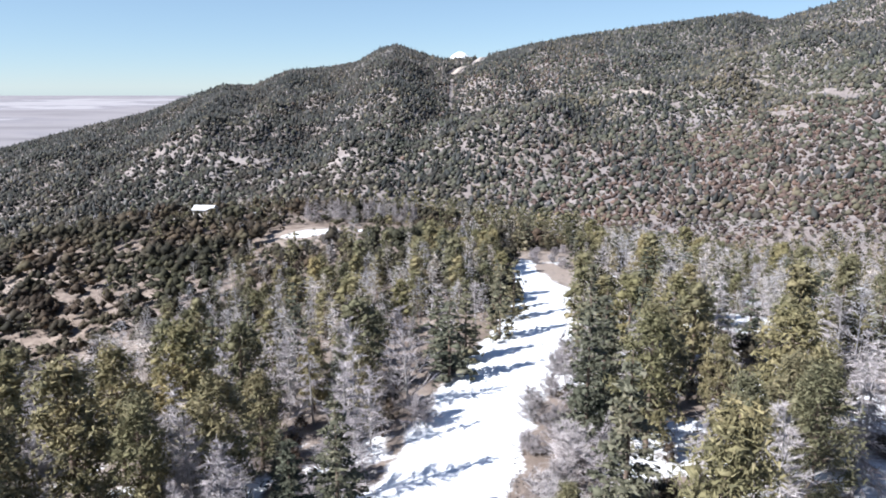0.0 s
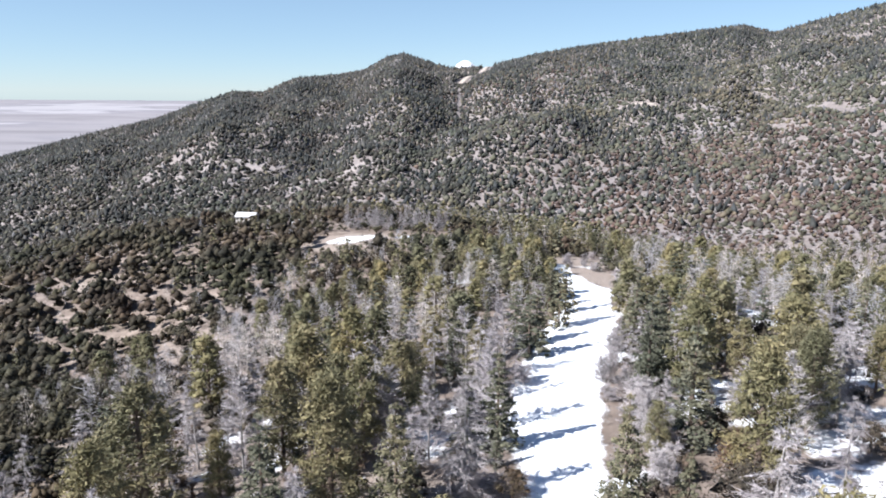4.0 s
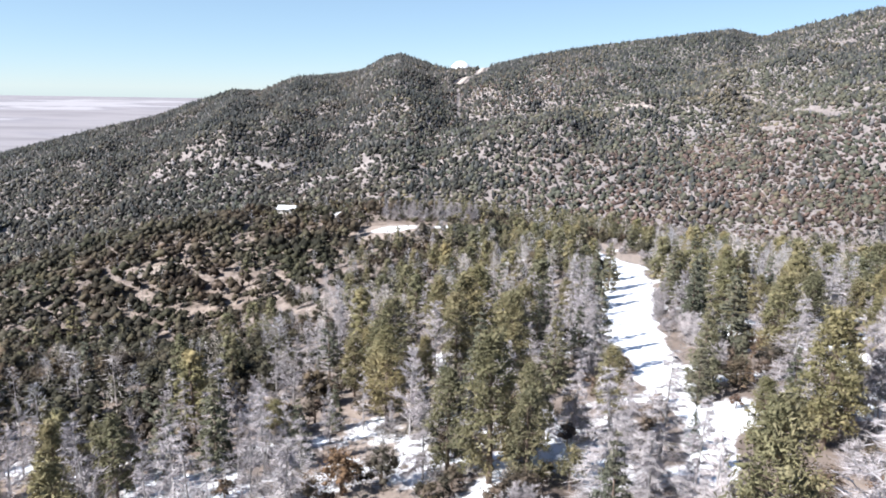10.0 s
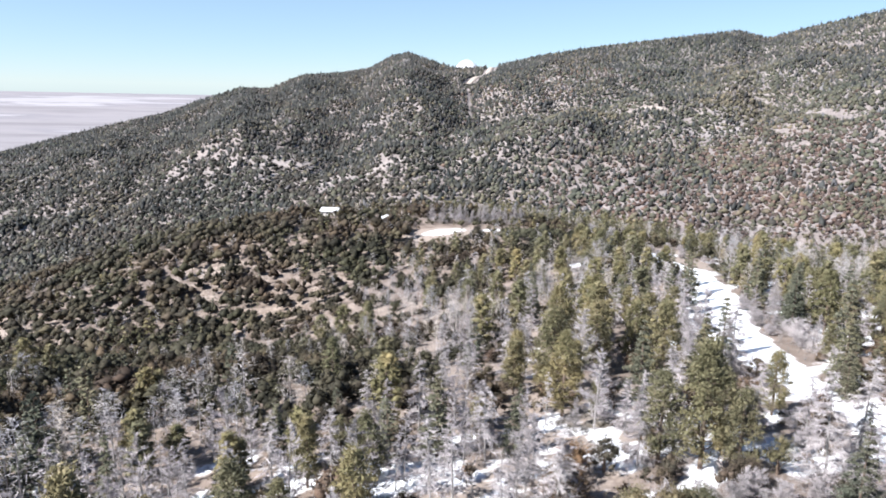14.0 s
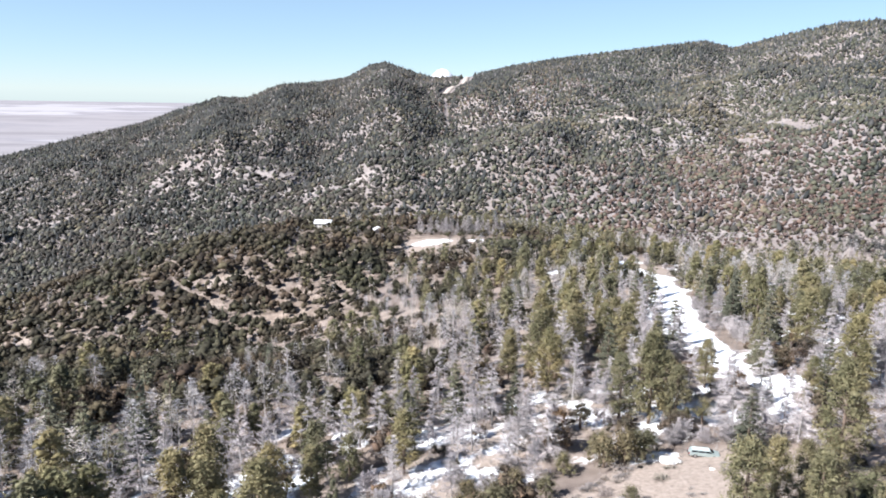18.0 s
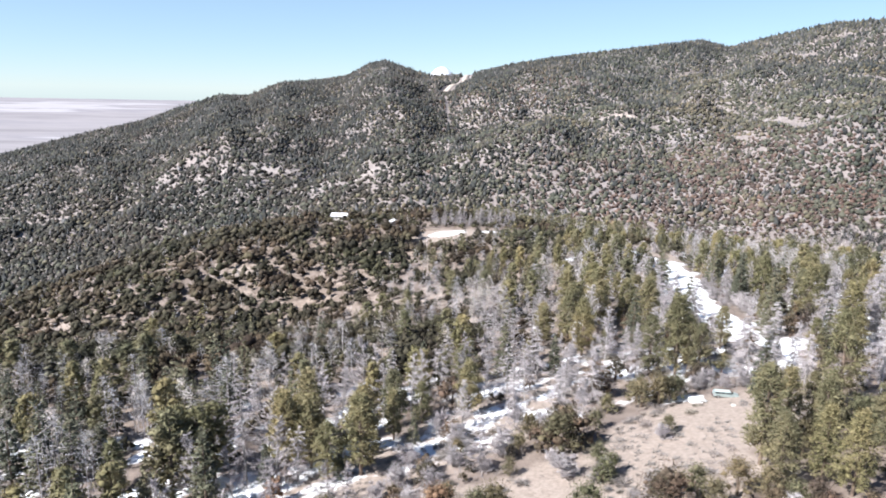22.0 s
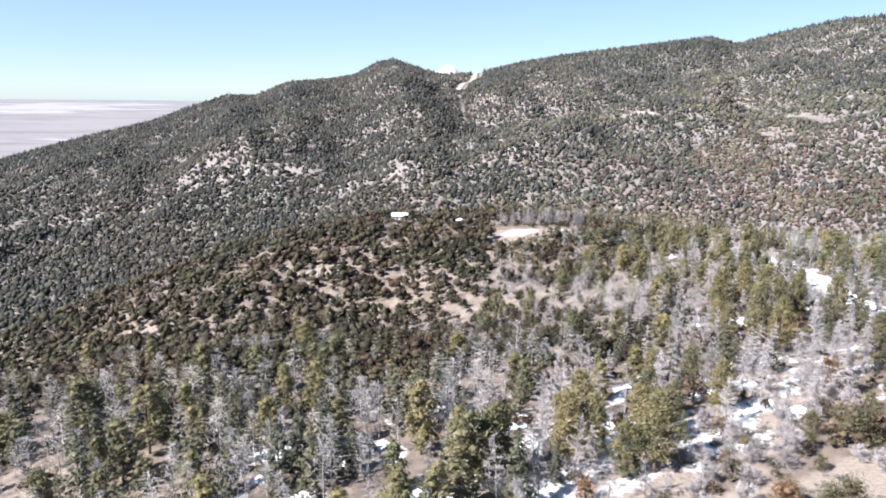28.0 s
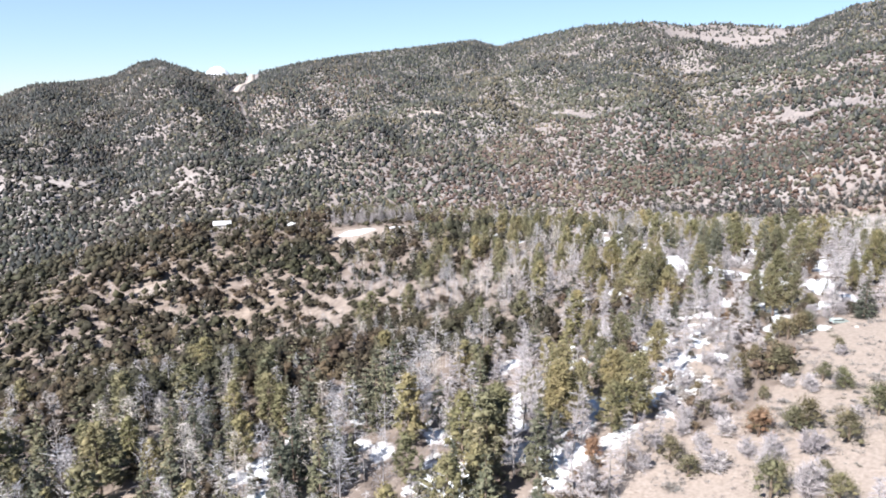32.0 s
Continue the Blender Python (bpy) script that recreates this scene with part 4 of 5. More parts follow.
def small_fir(h=14.0, n=26):
    wide = rng.uniform(0.18, 0.26)
    at, f = fir_masses(h, n, wide)
    r = h * wide * (0.36 + 0.16 * (1 - f)) * rng.uniform(0.7, 1.25, n) * (1 - 0.45 * f) * (26 / n) ** 0.4
    return join([lumps(at, r * 0.8, 0.35, 0.5, True), tufts(around(at, r, 4, 0.5, 0.6, 1.3), h * 0.032, 0.5, 1.3, 0.5)])


def small_bare(h=13.0, n=110, stem=0.12):
    f = rng.rand(n) ** 0.8
    ang, rr = rng.uniform(0, 6.283, n), h * 0.22 * (1 - f) ** 0.6 * rng.rand(n) ** 0.6
    p = np.stack([np.cos(ang) * rr, np.sin(ang) * rr, h * (0.1 + 0.82 * f)], 1)
    d = (rng.normal(size=(n, 3)) * (0.7, 0.7, 0.45) + np.stack([np.cos(ang), np.sin(ang), np.full(n, 0.35)], 1) * 0.6) * h * rng.uniform(0.04, 0.09, (n, 1))
    w = np.cross(d, rng.normal(size=(n, 3)))
    w *= 0.055 * (110 / n) ** 0.2 * (1.5 if n < 150 and h > 5 else 1.0) / (np.linalg.norm(w, axis=1)[:, None] + 1e-9)
    v = np.stack([p - w, p + w, p + d], 1).reshape(-1, 3)
    return join([tube([(0, 0, -0.3), (0, 0, h * 0.9)], (stem, stem * 0.2), 3), (v, np.arange(len(v)).reshape(-1, 3))])


SMALL = {"pine": (lambda n: small_pine(14, n), 18, 12, 8), "fir": (lambda n: small_fir(14, n), 30, 22, 13), "bare": (lambda n: small_bare(13, n), 300, 220, 120), "juniper": (lambda n: small_juniper(6, n), 11, 6, 4)}
REST = {"pine": ("pine_wood", "olive-green pines farther off on the wooded slope"), "fir": ("fir_wood", "grey-green firs farther off on the wooded slope"),
        "bare": ("bare_wood", "leafless grey trees farther off on the wooded slope"), "juniper": ("juniper_scrub", "dark olive junipers and pinyons over the flank of the spur")}
stand("olive")
stand("rust")
stand("aspen")
for kind in ("pine", "fir", "bare", "juniper"):
    others = np.array(stand(kind))
    size = 6.0 if kind == "juniper" else 13.0 if kind == "bare" else 14.0
    make, close, many, few = SMALL[kind]
    off = reach_of(others[:, 0], others[:, 1])
    both = []
    for rows, count in ((others[off < 270], close), (others[(off >= 270) & (off < 350)], many), (others[off >= 350], few)):
        if len(rows):
            both.append(planted([make(n=count) for _ in range(8)], rows[:, 0], rows[:, 1], rows[:, 2], size, 3))
    stuff_of(REST[kind][0], join(both), FAR_LEAF[kind], REST[kind][1], "trees")

# leafless brush on the forest floor
ux, uy = scatter(-300, 120, -50, 190, 3.7, lambda x, y: (reach_of(x, y) < 420) * (road_gap(x, y) > 0.5) * (sand_at(x, y) < 0.5) * (0.3 + 0.6 * step(0.35, 0.6, fbm(x / 12, y / 12, 91, 2))) * (1 - 0.6 * (x < -100)) + 0.5 * (strip(x, y) > 0.5) * (road_gap(x, y) > 1), 92)
brush = [small_bare(3.0, 44, 0.03) for _ in range(8)]
stuff_of("forest_brush", planted(brush, ux, uy, 1.4 + 2.6 * np.random.RandomState(93).rand(len(ux)) ** 1.5, 2.6, 94), SCRUB, "low leafless grey-brown brush on the forest floor", "brush")

# ---- the wooded valley and the mountain across it ----
BALD = ((-740, 1118, 130, 26, 0.7), (-610, 1085, 80, 20, 0.65), (-222, 976, 50, 14, 0.8), (-180, 930, 50, 16, 0.7), (-400, 1190, 150, 150, 0.34), (-300, 1140, 70, 70, 0.26), (110, 800, 80, 50, 0.35), (215, 755, 50, 40, 0.3), (-200, 1820, 60, 50, 0.3),
        (404, 457, 50, 22, 0.5), (369, 497, 40, 26, 0.35), (475, 570, 40, 40, 0.2), (75, 2080, 80, 110, 1.0), (590, 550, 90, 90, 0.12), (1120, 1335, 95, 60, 1.0), (1205, 1285, 150, 100, 1.0), (1330, 1395, 110, 80, 0.9), (1230, 1440, 90, 60, 0.8), (1060, 1380, 80, 60, 0.9), (1400, 1330, 90, 70, 0.9), (1310, 1250, 100, 60, 1.0),
        (1150, 1225, 60, 50, 0.9), (912, 1445, 80, 36, 0.7), (855, 1500, 60, 30, 0.6), (882, 1053, 26, 60, 0.8), (930, 1120, 26, 45, 0.7), (690, 1480, 50, 60, 0.65), (672, 1300, 30, 60, 0.5))


def grove(x, y):
    """The darkest woods, on the shaded side of the spur."""
    return most(blob(x, y, -225, 1430, 85, 330, 5), 0.7 * blob(x, y, -560, 1750, 160, 260))


def cover(x, y):
    """How densely the mountain is wooded."""
    n = (0.60 + 0.48 * step(0.30, 0.56, fbm(x / 17, y / 26, 51, 3))) * (1 + 0.26 * step(-100, 250, x)) * (1 + 0.35 * grove(x, y)) * (1 + 0.35 * step(-230, -480, x) * step(1200, 950, y)) * (1 + 0.35 * step(0.35, 0.75, up_the_face(x, y)) * step(900, 600, x))
    for cx, cy, rx, ry, k in BALD:
        n = n * (1 - k * np.exp(-((x - cx) / rx) ** 2 - ((y - cy) / ry) ** 2))
    for p, q, w in (((26, 1708), (88, 1860), 17), ((88, 1860), (110, 1985), 17), ((176, 1147), (258, 1107), 5), ((258, 1107), (308, 1058), 7), ((20, 1650), (14, 1400), 4)):
        d = np.array(q, float) - p
        k = np.clip(((x - p[0]) * d[0] + (y - p[1]) * d[1]) / (d @ d), 0, 1)
        n = n * (np.hypot(x - p[0] - k * d[0], y - p[1] - k * d[1]) > w)
    return n


def bushy(rough=0.4, point=0.0):
    """A far crown of eight facets on an uneven ring; point draws it up into a spire."""
    ang = np.arange(4) * math.pi / 2 + rng.normal(size=4) * 0.35
    q = rng.uniform(1 - rough, 1 + rough, 4) * (0.66 - 0.36 * point)
    ring = np.stack([np.cos(ang) * q, np.sin(ang) * q, 0.42 - 0.2 * point + rng.uniform(-0.16, 0.2, 4)], 1)
    v = np.concatenate([ring, [(rng.normal() * 0.16, rng.normal() * 0.16, 1.0), (0, 0, -0.15)]])
    return v, OCT_F


def seen(x, y):
    """Within the sweep of land that faces the walk."""
    dx, dy = x + 70, y + 84
    r, az = np.hypot(dx, dy), np.degrees(np.arctan2(dx, dy))
    side = np.clip(az, -90, 90)
    return (az > -37) & (az < 60) & (r < np.interp(side, CREST_A, CREST_R) + 25) & ((x > 330) | (x < -520) | (y > 500))


def rises_east(x, y):
    """Slope of the land towards the east, over some fifty metres: the sunny, dry side is positive."""
    return (ground_z(x + 25, y) - ground_z(x - 25, y)) / 50


def up_the_face(x, y):
    """0 at the foot of the mountain, 1 on its crest."""
    dx, dy = x + 70, y + 84
    side = np.clip(np.degrees(np.arctan2(dx, dy)), -90, 90)
    foot = np.interp(side, FOOT_A, FOOT_R)
    return (np.hypot(dx, dy) - foot) / (np.interp(side, CREST_A, CREST_R) - foot)


fx, fy = scatter(-1500, 1700, 60, 2420, 5.7, lambda x, y: seen(x, y) * np.clip(cover(x, y), 0, 1), 61)
dice = np.random.RandomState(62)
up, shade = up_the_face(fx, fy), step(0.10, -0.12, rises_east(fx, fy))
patch = fbm(fx / 110, fy / 170, 67, 3) - 0.5
odds = np.stack([
    0.14 + 0.50 * step(0.45, 0.95, up) + 0.14 * shade + 1.6 * patch + 0.7 * grove(fx, fy) + 0.9 * ((np.hypot((fx + 160) / 130, (fy - 1035) / 28) < 1)),   # firs
    0.06 + 0.12 * step(0.35, 0.8, up) - 0.5 * patch * step(0.2, 0.6, up),                                                        # grey snags
    1.5 * step(0.32, 0.10, up) * step(40, 170, fx) * (0.4 + fbm(fx / 60, fy / 80, 31, 2)) + 0.5 * most(blob(fx, fy, 680, 600, 190, 150, 40), blob(fx, fy, 170, 1500, 200, 160)),    # brown oak brush
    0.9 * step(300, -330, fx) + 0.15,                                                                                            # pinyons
    0.35 + 0.5 * step(-250, 250, fx)], 1)                                                                                        # olive scrub
odds = np.cumsum(np.clip(odds, 0.02, 2), 1)
sort = (dice.rand(len(fx))[:, None] * odds[:, -1:] > odds).sum(1)
size = dice.rand(len(fx)) ** 1.6
near_foot = np.hypot(fx + 199, fy + 141) < 850
MOUNTAIN = (("mountain_firs", 7, 13, 1.0, HAZED_FIR, "dark firs in the gullies and along the crest of the far mountain"),
            ("mountain_snags", 5, 11, 1.0, HAZED_GREY, "grey leafless trees among the scrub of the far mountainside"),
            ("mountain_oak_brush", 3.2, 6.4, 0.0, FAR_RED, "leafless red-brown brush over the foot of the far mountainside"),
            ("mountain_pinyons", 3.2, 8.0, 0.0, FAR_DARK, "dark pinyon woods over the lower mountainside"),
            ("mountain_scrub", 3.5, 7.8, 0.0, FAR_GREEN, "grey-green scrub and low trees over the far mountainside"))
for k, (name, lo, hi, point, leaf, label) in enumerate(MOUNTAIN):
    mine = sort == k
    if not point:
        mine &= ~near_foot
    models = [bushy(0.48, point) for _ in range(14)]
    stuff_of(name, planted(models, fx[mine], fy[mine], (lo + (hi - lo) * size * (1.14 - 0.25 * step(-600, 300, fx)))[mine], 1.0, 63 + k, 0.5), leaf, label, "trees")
tops = [small_juniper(1.0, 4) for _ in range(8)]
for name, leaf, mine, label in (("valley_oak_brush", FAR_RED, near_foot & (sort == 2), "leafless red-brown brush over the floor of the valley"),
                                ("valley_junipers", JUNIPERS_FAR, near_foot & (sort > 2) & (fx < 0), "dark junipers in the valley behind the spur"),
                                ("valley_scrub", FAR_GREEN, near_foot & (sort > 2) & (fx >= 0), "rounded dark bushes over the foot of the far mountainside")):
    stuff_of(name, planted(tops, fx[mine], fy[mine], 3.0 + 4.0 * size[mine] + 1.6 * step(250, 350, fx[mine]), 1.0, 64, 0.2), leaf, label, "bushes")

# the draw at the foot of the slope: tall trees along its floor, bigger round bushes above them
DRAW = ((300, 520), (345, 460), (375, 426), (409, 388), (440, 350), (480, 312))
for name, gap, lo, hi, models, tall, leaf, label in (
        ("draw_bare_trees", 4.6, -14, 20, [small_bare(12.0, 80, 0.15) for _ in range(6)], (8, 14), HAZED_GREY, "grey leafless trees along the floor of the draw"),
        ("draw_firs", 6.5, -14, 20, [small_fir(12.0, 13) for _ in range(6)], (9, 15), HAZED_FIR, "dark firs along the floor of the draw"),
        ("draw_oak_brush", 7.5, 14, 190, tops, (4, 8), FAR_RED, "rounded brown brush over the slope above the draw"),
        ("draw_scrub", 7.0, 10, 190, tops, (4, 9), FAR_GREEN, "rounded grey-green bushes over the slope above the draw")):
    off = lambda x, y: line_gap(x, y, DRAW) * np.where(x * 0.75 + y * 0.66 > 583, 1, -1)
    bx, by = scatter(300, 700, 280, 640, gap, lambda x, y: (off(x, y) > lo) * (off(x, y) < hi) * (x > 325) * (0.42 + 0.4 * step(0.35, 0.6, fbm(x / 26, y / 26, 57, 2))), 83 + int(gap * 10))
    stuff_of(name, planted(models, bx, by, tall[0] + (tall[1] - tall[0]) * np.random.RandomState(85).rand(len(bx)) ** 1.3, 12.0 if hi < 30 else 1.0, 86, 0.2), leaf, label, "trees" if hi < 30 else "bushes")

# dirt roads cut across the mountain
DIRT = plain("pale_dirt", (0.37, 0.32, 0.28), 0.95, 0, 0.15, 0.05)
for path, half in ((((110, 1985), (98, 1930), (88, 1860), (60, 1790), (40, 1745), (26, 1708)), 8.0), (((176, 1147), (215, 1131), (258, 1107), (290, 1076), (308, 1058)), 1.7)):
    pts = np.array(path, float)
    fine = np.concatenate([np.linspace(a, b, 14, endpoint=False) for a, b in zip(pts[:-1], pts[1:])] + [pts[-1:]])
    along = np.gradient(fine, axis=0)
    along /= np.linalg.norm(along, axis=1)[:, None]
    out = np.stack([along[:, 1], -along[:, 0]], 1) * half * (0.8 + 0.4 * vnoise(fine[:, 0] / 20, fine[:, 1] / 20))[:, None]
    rim = np.concatenate([fine - out, fine + out])
    top = np.maximum(ground_z(rim[:, 0], rim[:, 1]), np.tile(ground_z(fine[:, 0], fine[:, 1]), 2)) + 0.8
    n = len(fine)
    vs = np.concatenate([np.column_stack([rim, top]), np.column_stack([rim, top - 4])])
    k = np.arange(n - 1)
    fs = np.concatenate([np.stack([k, k + 1, n + k + 1, n + k], 1), np.stack([k, 2 * n + k, 2 * n + k + 1, k + 1], 1), np.stack([n + k, n + k + 1, 3 * n + k + 1, 3 * n + k], 1)])
    tagged(new("dirt_road", mesh_of("dirt_road", vs, fs, DIRT, False)), "pale dirt road cut into the wooded mountainside", "road", kind="structure")

# ---- the house on the knoll ----
def block(size, at=(0, 0, 0), bevel=0.0):
    bm = bmesh.new()
    bmesh.ops.create_cube(bm, size=1, matrix=Matrix.Translation(at) @ Matrix.Diagonal((*size, 1)))
    if bevel:
        bmesh.ops.bevel(bm, geom=bm.edges[:], offset=bevel, segments=2, affect="EDGES", profile=0.6)
    return bm


def part(name, bm, mat, parent, label="", smooth=False):
    me = bpy.data.meshes.new(name)
    bmesh.ops.recalc_face_normals(bm, faces=bm.faces[:])
    bm.to_mesh(me)
    bm.free()
    me.materials.append(mat)
    if smooth:
        me.polygons.foreach_set("use_smooth", np.ones(len(me.polygons), bool))
    ob = new(name, me)
    ob.parent = parent
    return tagged(ob, label)


def prism(outline, y0, y1):
    """A solid from an outline in x and z, drawn from y0 to y1."""
    bm = bmesh.new()
    a, b = [bm.verts.new((x, y0, z)) for x, z in outline], [bm.verts.new((x, y1, z)) for x, z in outline]
    bm.faces.new(a), bm.faces.new(b[::-1])
    for k in range(len(outline)):
        q = (k + 1) % len(outline)
        bm.faces.new((a[k], b[k], b[q], a[q]))
    return bm


def height(x, y):
    return float(ground_z(np.array([float(x)]), np.array([float(y)]))[0])


WALL = plain("pale_siding", (0.55, 0.52, 0.48), 0.8, 0, 0.1, 2)
ROOF = plain("white_metal_roof", (0.58, 0.58, 0.58), 0.4, 0.0, 0.05, 0.8)
GLASS_DARK = plain("dark_glass", (0.03, 0.035, 0.04), 0.08, 0.0, 0.1, 1)
house = tagged(new("house"), "low pale house with a white metal roof among junipers", "house")
house.matrix_basis = pose(-146.5, 428, height(-146.5, 428) + 0.5, 0, 0, -8)
wall = prism(((-6.2, -0.6), (6.2, -0.6), (6.2, 3.4), (-6.2, 3.4)), -4.0, 4.0)
part("wall", wall, WALL, house)
roof = bmesh.new()
for side in (-1, 1):
    q = [roof.verts.new(p) for p in ((-6.9, side * 4.8, 3.2), (6.9, side * 4.8, 3.2), (6.9, 0, 5.6), (-6.9, 0, 5.6), (-6.9, side * 4.8, 3.4), (6.9, side * 4.8, 3.4), (6.9, 0, 5.8), (-6.9, 0, 5.8))]
    for f in ((0, 1, 2, 3), (4, 5, 6, 7), (0, 1, 5, 4), (1, 2, 6, 5), (2, 3, 7, 6), (3, 0, 4, 7)):
        roof.faces.new([q[i] for i in f])
part("roof", roof, ROOF, house, "white metal gable roof")
gable = prism(((-4, 3.4), (4, 3.4), (0, 5.5)), -6.1, 6.1)
bmesh.ops.rotate(gable, verts=gable.verts[:], cent=(0, 0, 0), matrix=Matrix.Rotation(radians(90), 3, "Z"))
part("gable", gable, WALL, house)
for x in (-5, -1.8, 4.6):
    part("window", block((1.4, 0.08, 1.1), (x, -4.03, 1.8)), GLASS_DARK, house, "dark window")
part("door", block((1.0, 0.08, 2.05), (1.6, -4.03, 1.35)), plain("door_brown", (0.2, 0.13, 0.08)), house)

SHED_WALL = plain("grey_boards", (0.30, 0.28, 0.26), 0.85, 0, 0.2, 2)
shed = tagged(new("shed"), "small grey board shed with a pale metal roof beside junipers", "shed")
shed.matrix_basis = pose(-101, 374, height(-101, 374) + 0.3, 0, 0, 14)
part("wall", prism(((-3.6, -0.6), (3.6, -0.6), (3.6, 2.6), (-3.6, 2.6)), -2.6, 2.6), SHED_WALL, shed)
part("roof", prism(((-4.1, 2.5), (0, 4.1), (4.1, 2.5), (4.1, 2.65), (0, 4.3), (-4.1, 2.65)), -3.1, 3.1), ROOF, shed, "pale metal gable roof")
part("gable", prism(((-3.6, 2.6), (3.6, 2.6), (0, 4.0)), -2.55, 2.55), SHED_WALL, shed)
part("door", block((1.6, 0.08, 2.0), (0.6, -2.63, 1.1)), plain("shed_door_brown", (0.16, 0.12, 0.09)), shed)

# ---- the parked wagon on the clearing ----
PAINT = plain("pale_teal_paint", (0.36, 0.42, 0.41), 0.3, 0.3, 0.06, 1)
RUBBER = plain("rubber", (0.03, 0.03, 0.03), 0.85)
CHROME = plain("wheel_metal", (0.55, 0.55, 0.56), 0.3, 0.9)
LAMP = plain("lamp_glass", (0.7, 0.7, 0.68), 0.1)
TAIL = plain("tail_glass", (0.35, 0.02, 0.02), 0.15)
car = tagged(new("car"), "pale teal station wagon parked at the edge of the bare clearing", "car")
car.matrix_basis = Matrix.LocRotScale((-33, -18.4, height(-33, -18.4) - 0.1), Euler((0, 0, radians(-14))), (1.06, 1.0, 0.88))
low = prism(((-2.35, 0.32), (2.3, 0.32), (2.38, 0.55), (2.3, 0.86), (1.2, 0.98), (-2.25, 1.0), (-2.4, 0.7)), -0.9, 0.9)
bmesh.ops.bevel(low, geom=low.edges[:], offset=0.07, segments=2, affect="EDGES")
part("body", low, PAINT, car)
cab = prism(((-2.25, 0.96), (1.45, 0.96), (0.85, 1.40), (-2.02, 1.42)), -0.74, 0.74)
bmesh.ops.bevel(cab, geom=cab.edges[:], offset=0.08, segments=2, affect="EDGES")
part("cabin", cab, PAINT, car)
part("roof_panel", prism(((-1.9, 1.435), (0.75, 1.42), (0.75, 1.45), (-1.9, 1.465)), -0.62, 0.62), plain("pale_roof", (0.50, 0.56, 0.54), 0.5), car, "pale roof panel")
for side in (-1, 1):
    for a, b in ((-2.02, -1.05), (-0.97, 0.0), (0.08, 1.15)):
        top = min(b, 0.82)
        part("side_window", prism(((a, 1.04), (b, 1.04), (top, 1.36), (a + 0.08, 1.37)), side * 0.745 - 0.01, side * 0.745 + 0.01), GLASS_DARK, car, "dark window")
    part("headlight", block((0.08, 0.36, 0.16), (2.33, side * 0.62, 0.72), 0.02), LAMP, car)
    part("tail_light", block((0.08, 0.2, 0.3), (-2.37, side * 0.74, 0.78), 0.02), TAIL, car, "red tail light")
    for x in (-1.45, 1.5):
        bm = bmesh.new()
        bmesh.ops.create_cone(bm, cap_ends=True, segments=20, radius1=0.33, radius2=0.33, depth=0.22, matrix=Matrix.Translation((x, side * 0.84, 0.33)) @ Matrix.Rotation(radians(90), 4, "X"))
        tyre = part("wheel", bm, RUBBER, car, "black tyre")
        bm = bmesh.new()
        bmesh.ops.create_cone(bm, cap_ends=True, segments=16, radius1=0.2, radius2=0.18, depth=0.04, matrix=Matrix.Translation((x, side * 0.965, 0.33)) @ Matrix.Rotation(radians(90 * side), 4, "X"))
        part("rim", bm, CHROME, tyre)
front = bmesh.new()
for p in ((0.92, -0.66, 1.38), (0.92, 0.66, 1.38), (1.46, 0.72, 1.0), (1.46, -0.72, 1.0)):
    front.verts.new(p)
front.faces.new(front.verts[:])
bmesh.ops.solidify(front, geom=front.faces[:], thickness=0.03)
part("windscreen", front, GLASS_DARK, car, "dark windscreen")
part("bumper", block((0.14, 1.7, 0.22), (2.36, 0, 0.46), 0.04), RUBBER, car)
part("bumper", block((0.14, 1.7, 0.22), (-2.4, 0, 0.46), 0.04), RUBBER, car)

# old snow heaped beside the wagon, and a pale stone
SNOW = plain("old_snow", (0.68, 0.68, 0.69), 0.7, 0, 0.22, 1.6)
STONE = plain("pale_stone", (0.55, 0.52, 0.48), 0.9, 0, 0.2, 2)


def mound(wide, deep, tall, seed):
    r = np.random.RandomState(seed)
    bm = bmesh.new()
    bmesh.ops.create_icosphere(bm, subdivisions=3, radius=1)
    for v in bm.verts:
        k = 1 + 0.22 * (fbm(np.array(v.co.x * 1.7), np.array(v.co.y * 1.7 + v.co.z), seed, 3) - 0.5) * 2 + r.normal() * 0.015
        v.co = Vector((v.co.x * wide * k, v.co.y * deep * k, max(v.co.z, -0.25) * tall * k))
    return bm


for name, at, size, mat, label in (("snow_pile", (-39.1, -19.2), (1.9, 1.0, 1.0), SNOW, "low heap of old snow beside the parked wagon"),
                                   ("stone", (-34.3, -24.6), (0.5, 0.4, 0.35), STONE, "pale stone lying on the sandy clearing")):
    heap = part(name, mound(*size, 5), mat, None, "", True)
    heap.matrix_basis = pose(at[0], at[1], height(*at) + 0.02, 0, 0, -30)
    tagged(heap, label, name.split("_")[0])

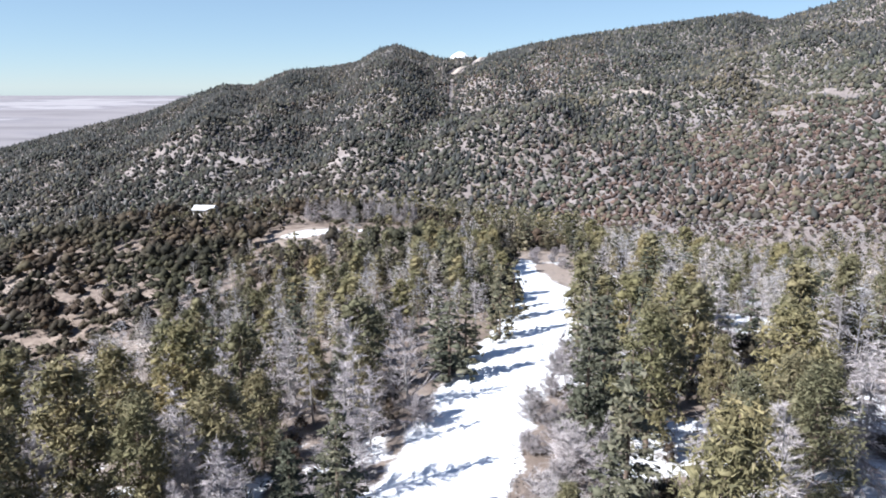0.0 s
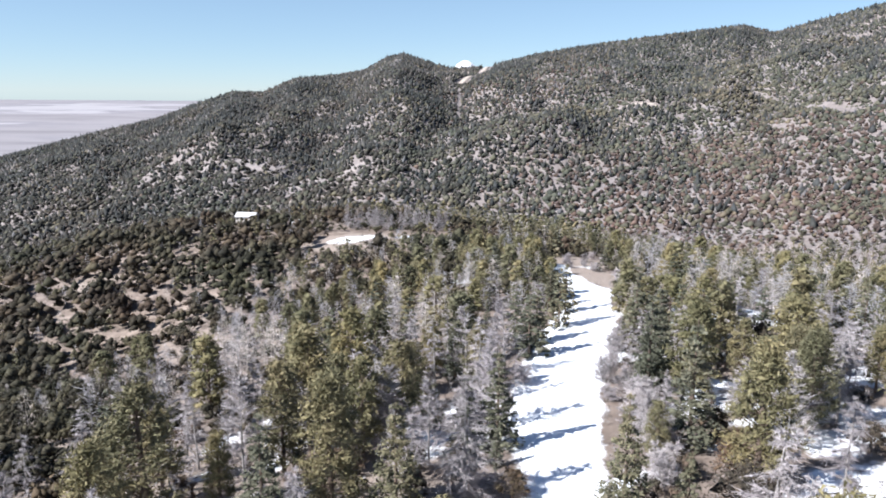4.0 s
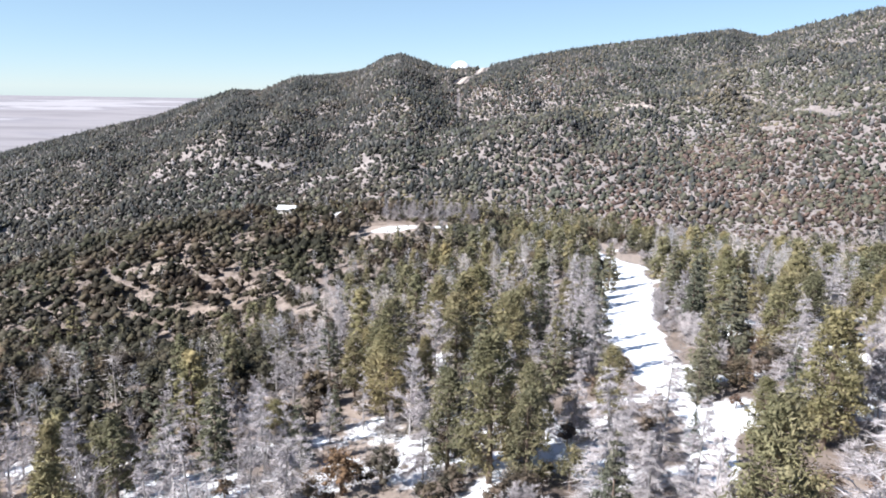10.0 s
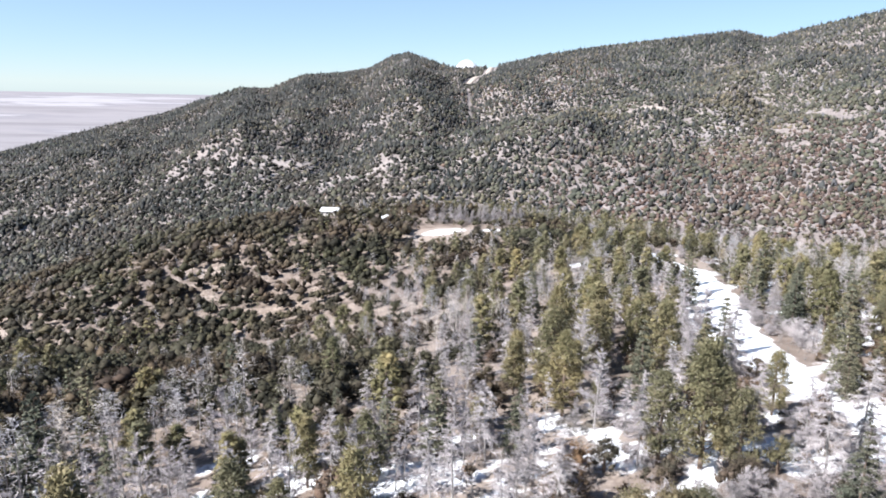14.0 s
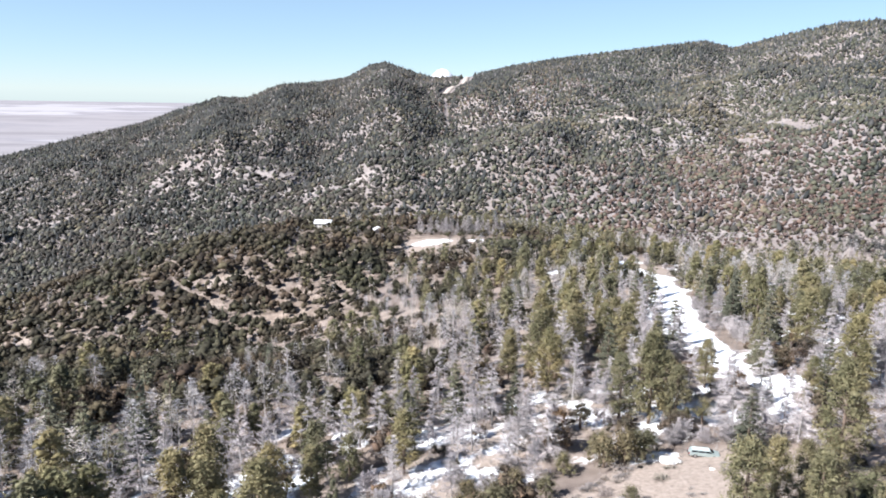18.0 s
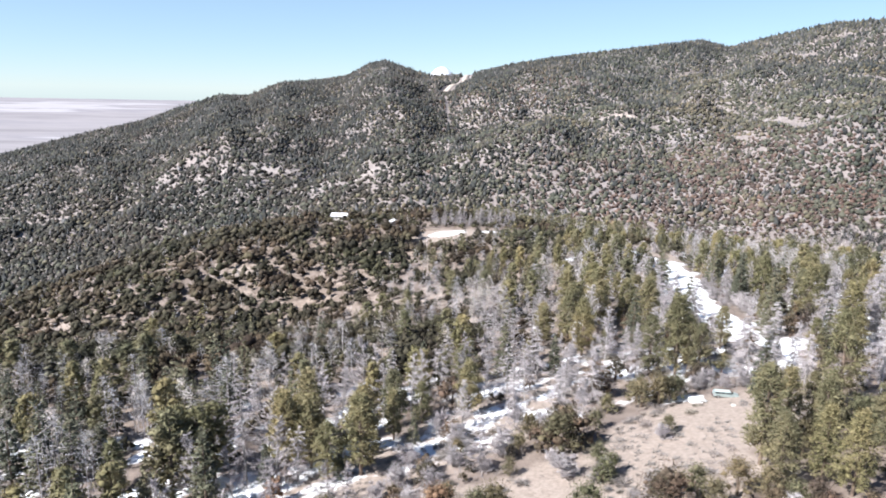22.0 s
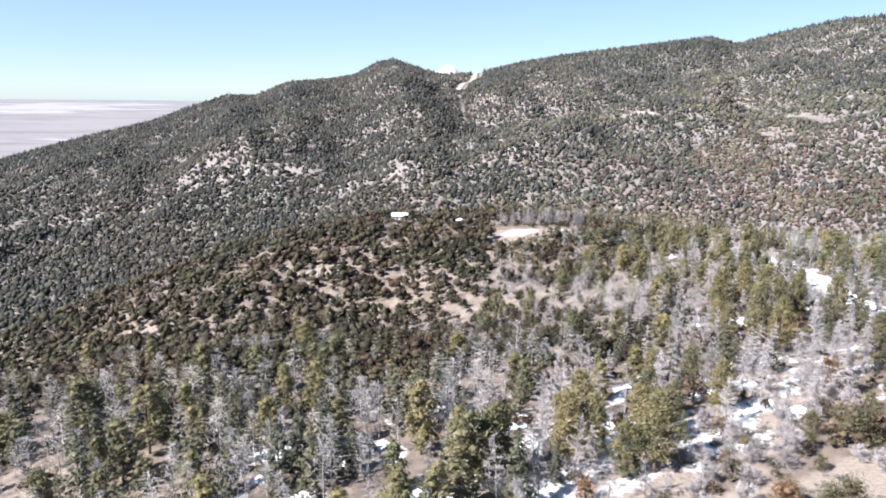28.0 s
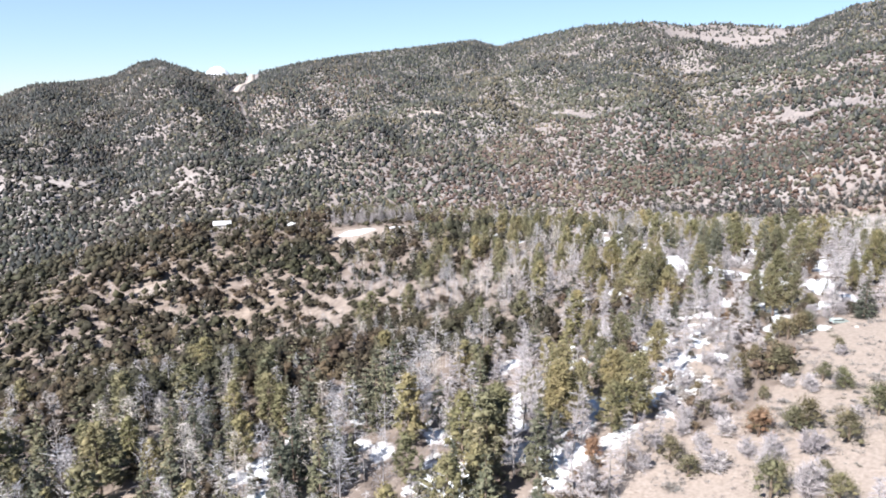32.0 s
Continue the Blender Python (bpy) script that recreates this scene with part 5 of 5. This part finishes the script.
# ---- bushes and low scrub on the open ground ----
BUSHES = ((30, 227, 3.0), (38, 233, 3.4), (44, 226, 3.0), (33, 239, 2.8), (42, 241, 3.2), (29, 216, 3.0), (36, 206, 3.4), (40, 192, 3.0), (35, 219, 2.8), (46, 236, 3.4), (38, 178, 3.2), (31, 233, 2.6), (-3, 86, 4.4), (12, 84, 4.6), (13.5, 67, 5.5), (14, 72, 4.5), (11, 50, 5.0), (9, 44, 4.0), (-13, 78, 4.0), (-12, 84, 3.6), (18, 105, 4.0), (-9, 58, 3.6), (-14, 40, 4.2), (12, 18, 4.2), (-92, -60, 5.0), (-101, -58, 4.0), (10, 58, 4.2), (11.5, 63, 3.6), (14.5, 78, 4.2), (15.5, 94, 3.4), (10, 74, 3.0), (-11, 70, 4.0), (-13, 64, 4.4), (21, 112, 3.6), (8, 40, 3.6), (13, 30, 4.4), (-36, -12, 3.5), (-31, -13, 3.2), (-27, -14, 3.6), (-40, -11, 3.4), (-45, -11, 3.8), (-22, -13, 3.4), (-49, -12, 3.2), (-33, -10, 4.0), (-18, -5, 3.5), (-12, -11, 3.0), (-6, -14, 3.2), (-20, 3, 3.4), (-17, 12, 3.0), (4, -6, 3.2), (7, -12, 3.4), (-1, -19, 3.0), (8, 2, 3.2), (-14, -20, 2.8), (-8, -24, 3.0), (-22, -20, 3.2),
          (-71, -42, 4.4), (-66, -45, 3.6), (-102, -68, 6.4), (-108, -53, 5.2), (-97, -44, 4.0), (-99, -36, 4.2), (-100, -53, 3.6), (-97, -28, 4.4), (-98, -57, 5.2), (-76, -56, 3.0), (-80, -30, 4.4), (-88, -22, 4.6), (-89, -31, 3.8), (-64, -58, 3.7), (-60, -52, 3.2), (-72, -37, 3.4), (-52, -34, 2.8), (-90, -14, 4.7), (-93, -39, 3.8), (-104, -45, 3.6), (-116, -44, 3.4), (-126, -40, 3.7), (-84, -35, 3.2), (-94, -34, 3.4), (-103, -39, 3.4), (-110, -40, 3.0), (-86, -27, 3.0), (-79, -24, 3.4), (-70, -20, 3.6), (-66, -14, 3.2), (-60, -10, 3.4), (-75, -16, 3.8))
models = []
for v in range(3):
    wood, crown = bare_shape(4.5, 0.55, 0.42, 6)
    models.append((mesh_of("bush_stems", *wood, GREY_BARK), mesh_of("bush_twigs", *crown, TWIGS)))
for k, (x, y, h) in enumerate(BUSHES):
    bush = tagged(new("bare_bush"), "leafless grey-brown bush with many thin stems", "bush", "bare bushes of the open ground")
    put("stem", models[k % 3][0], bush), put("crown", models[k % 3][1], bush)
    bush.matrix_basis = Matrix.LocRotScale((x, y, height(x, y) - 0.05), Euler((0, 0, k * 1.7)), (h / 4.5,) * 3)
sx, sy = scatter(-150, -20, -80, 45, 1.7, lambda x, y: np.maximum(0.85 * (sand_at(x, y) > 0.4), 0.9 * (glade(x, y) > 0.4)) * step(0.3, 0.6, fbm(x / 9, y / 9, 71, 2)) * (road_gap(x, y) > 1) * (np.hypot(x + 33, y + 18) > 5), 77)
order = np.argsort(reach_of(sx, sy), kind="stable")
sx, sy = sx[order], sy[order]
shrub_size = 0.5 + 1.3 * rng.rand(len(sx)) ** 1.6
models = [mesh_of("shrub", *shrub_shape(1.0, w), SCRUB) for w in (0.8, 1.0, 1.2, 0.9)]
for k, (x, y, s) in enumerate(zip(sx[:290], sy[:290], shrub_size)):
    low = tagged(new("low_shrub", models[k % 4]), "low grey-brown dry shrub on sandy ground", "shrub", "dry shrubs of the clearing")
    low.matrix_basis = Matrix.LocRotScale((x, y, height(x, y) - 0.03), Euler((0, 0, rng.uniform(0, 6))), (s * 1.5, s * 1.5, s))
shapes = [shrub_shape(1.0, w) for w in (0.8, 1.1)]
shapes = [(v[:270], f[:90]) for v, f in shapes]
stuff_of("dry_shrubs", planted(shapes, sx[290:], sy[290:], shrub_size[290:], 1.0, 78, 0.03), SCRUB, "low grey-brown dry shrubs over the sandy and snowy ground", "shrubs")
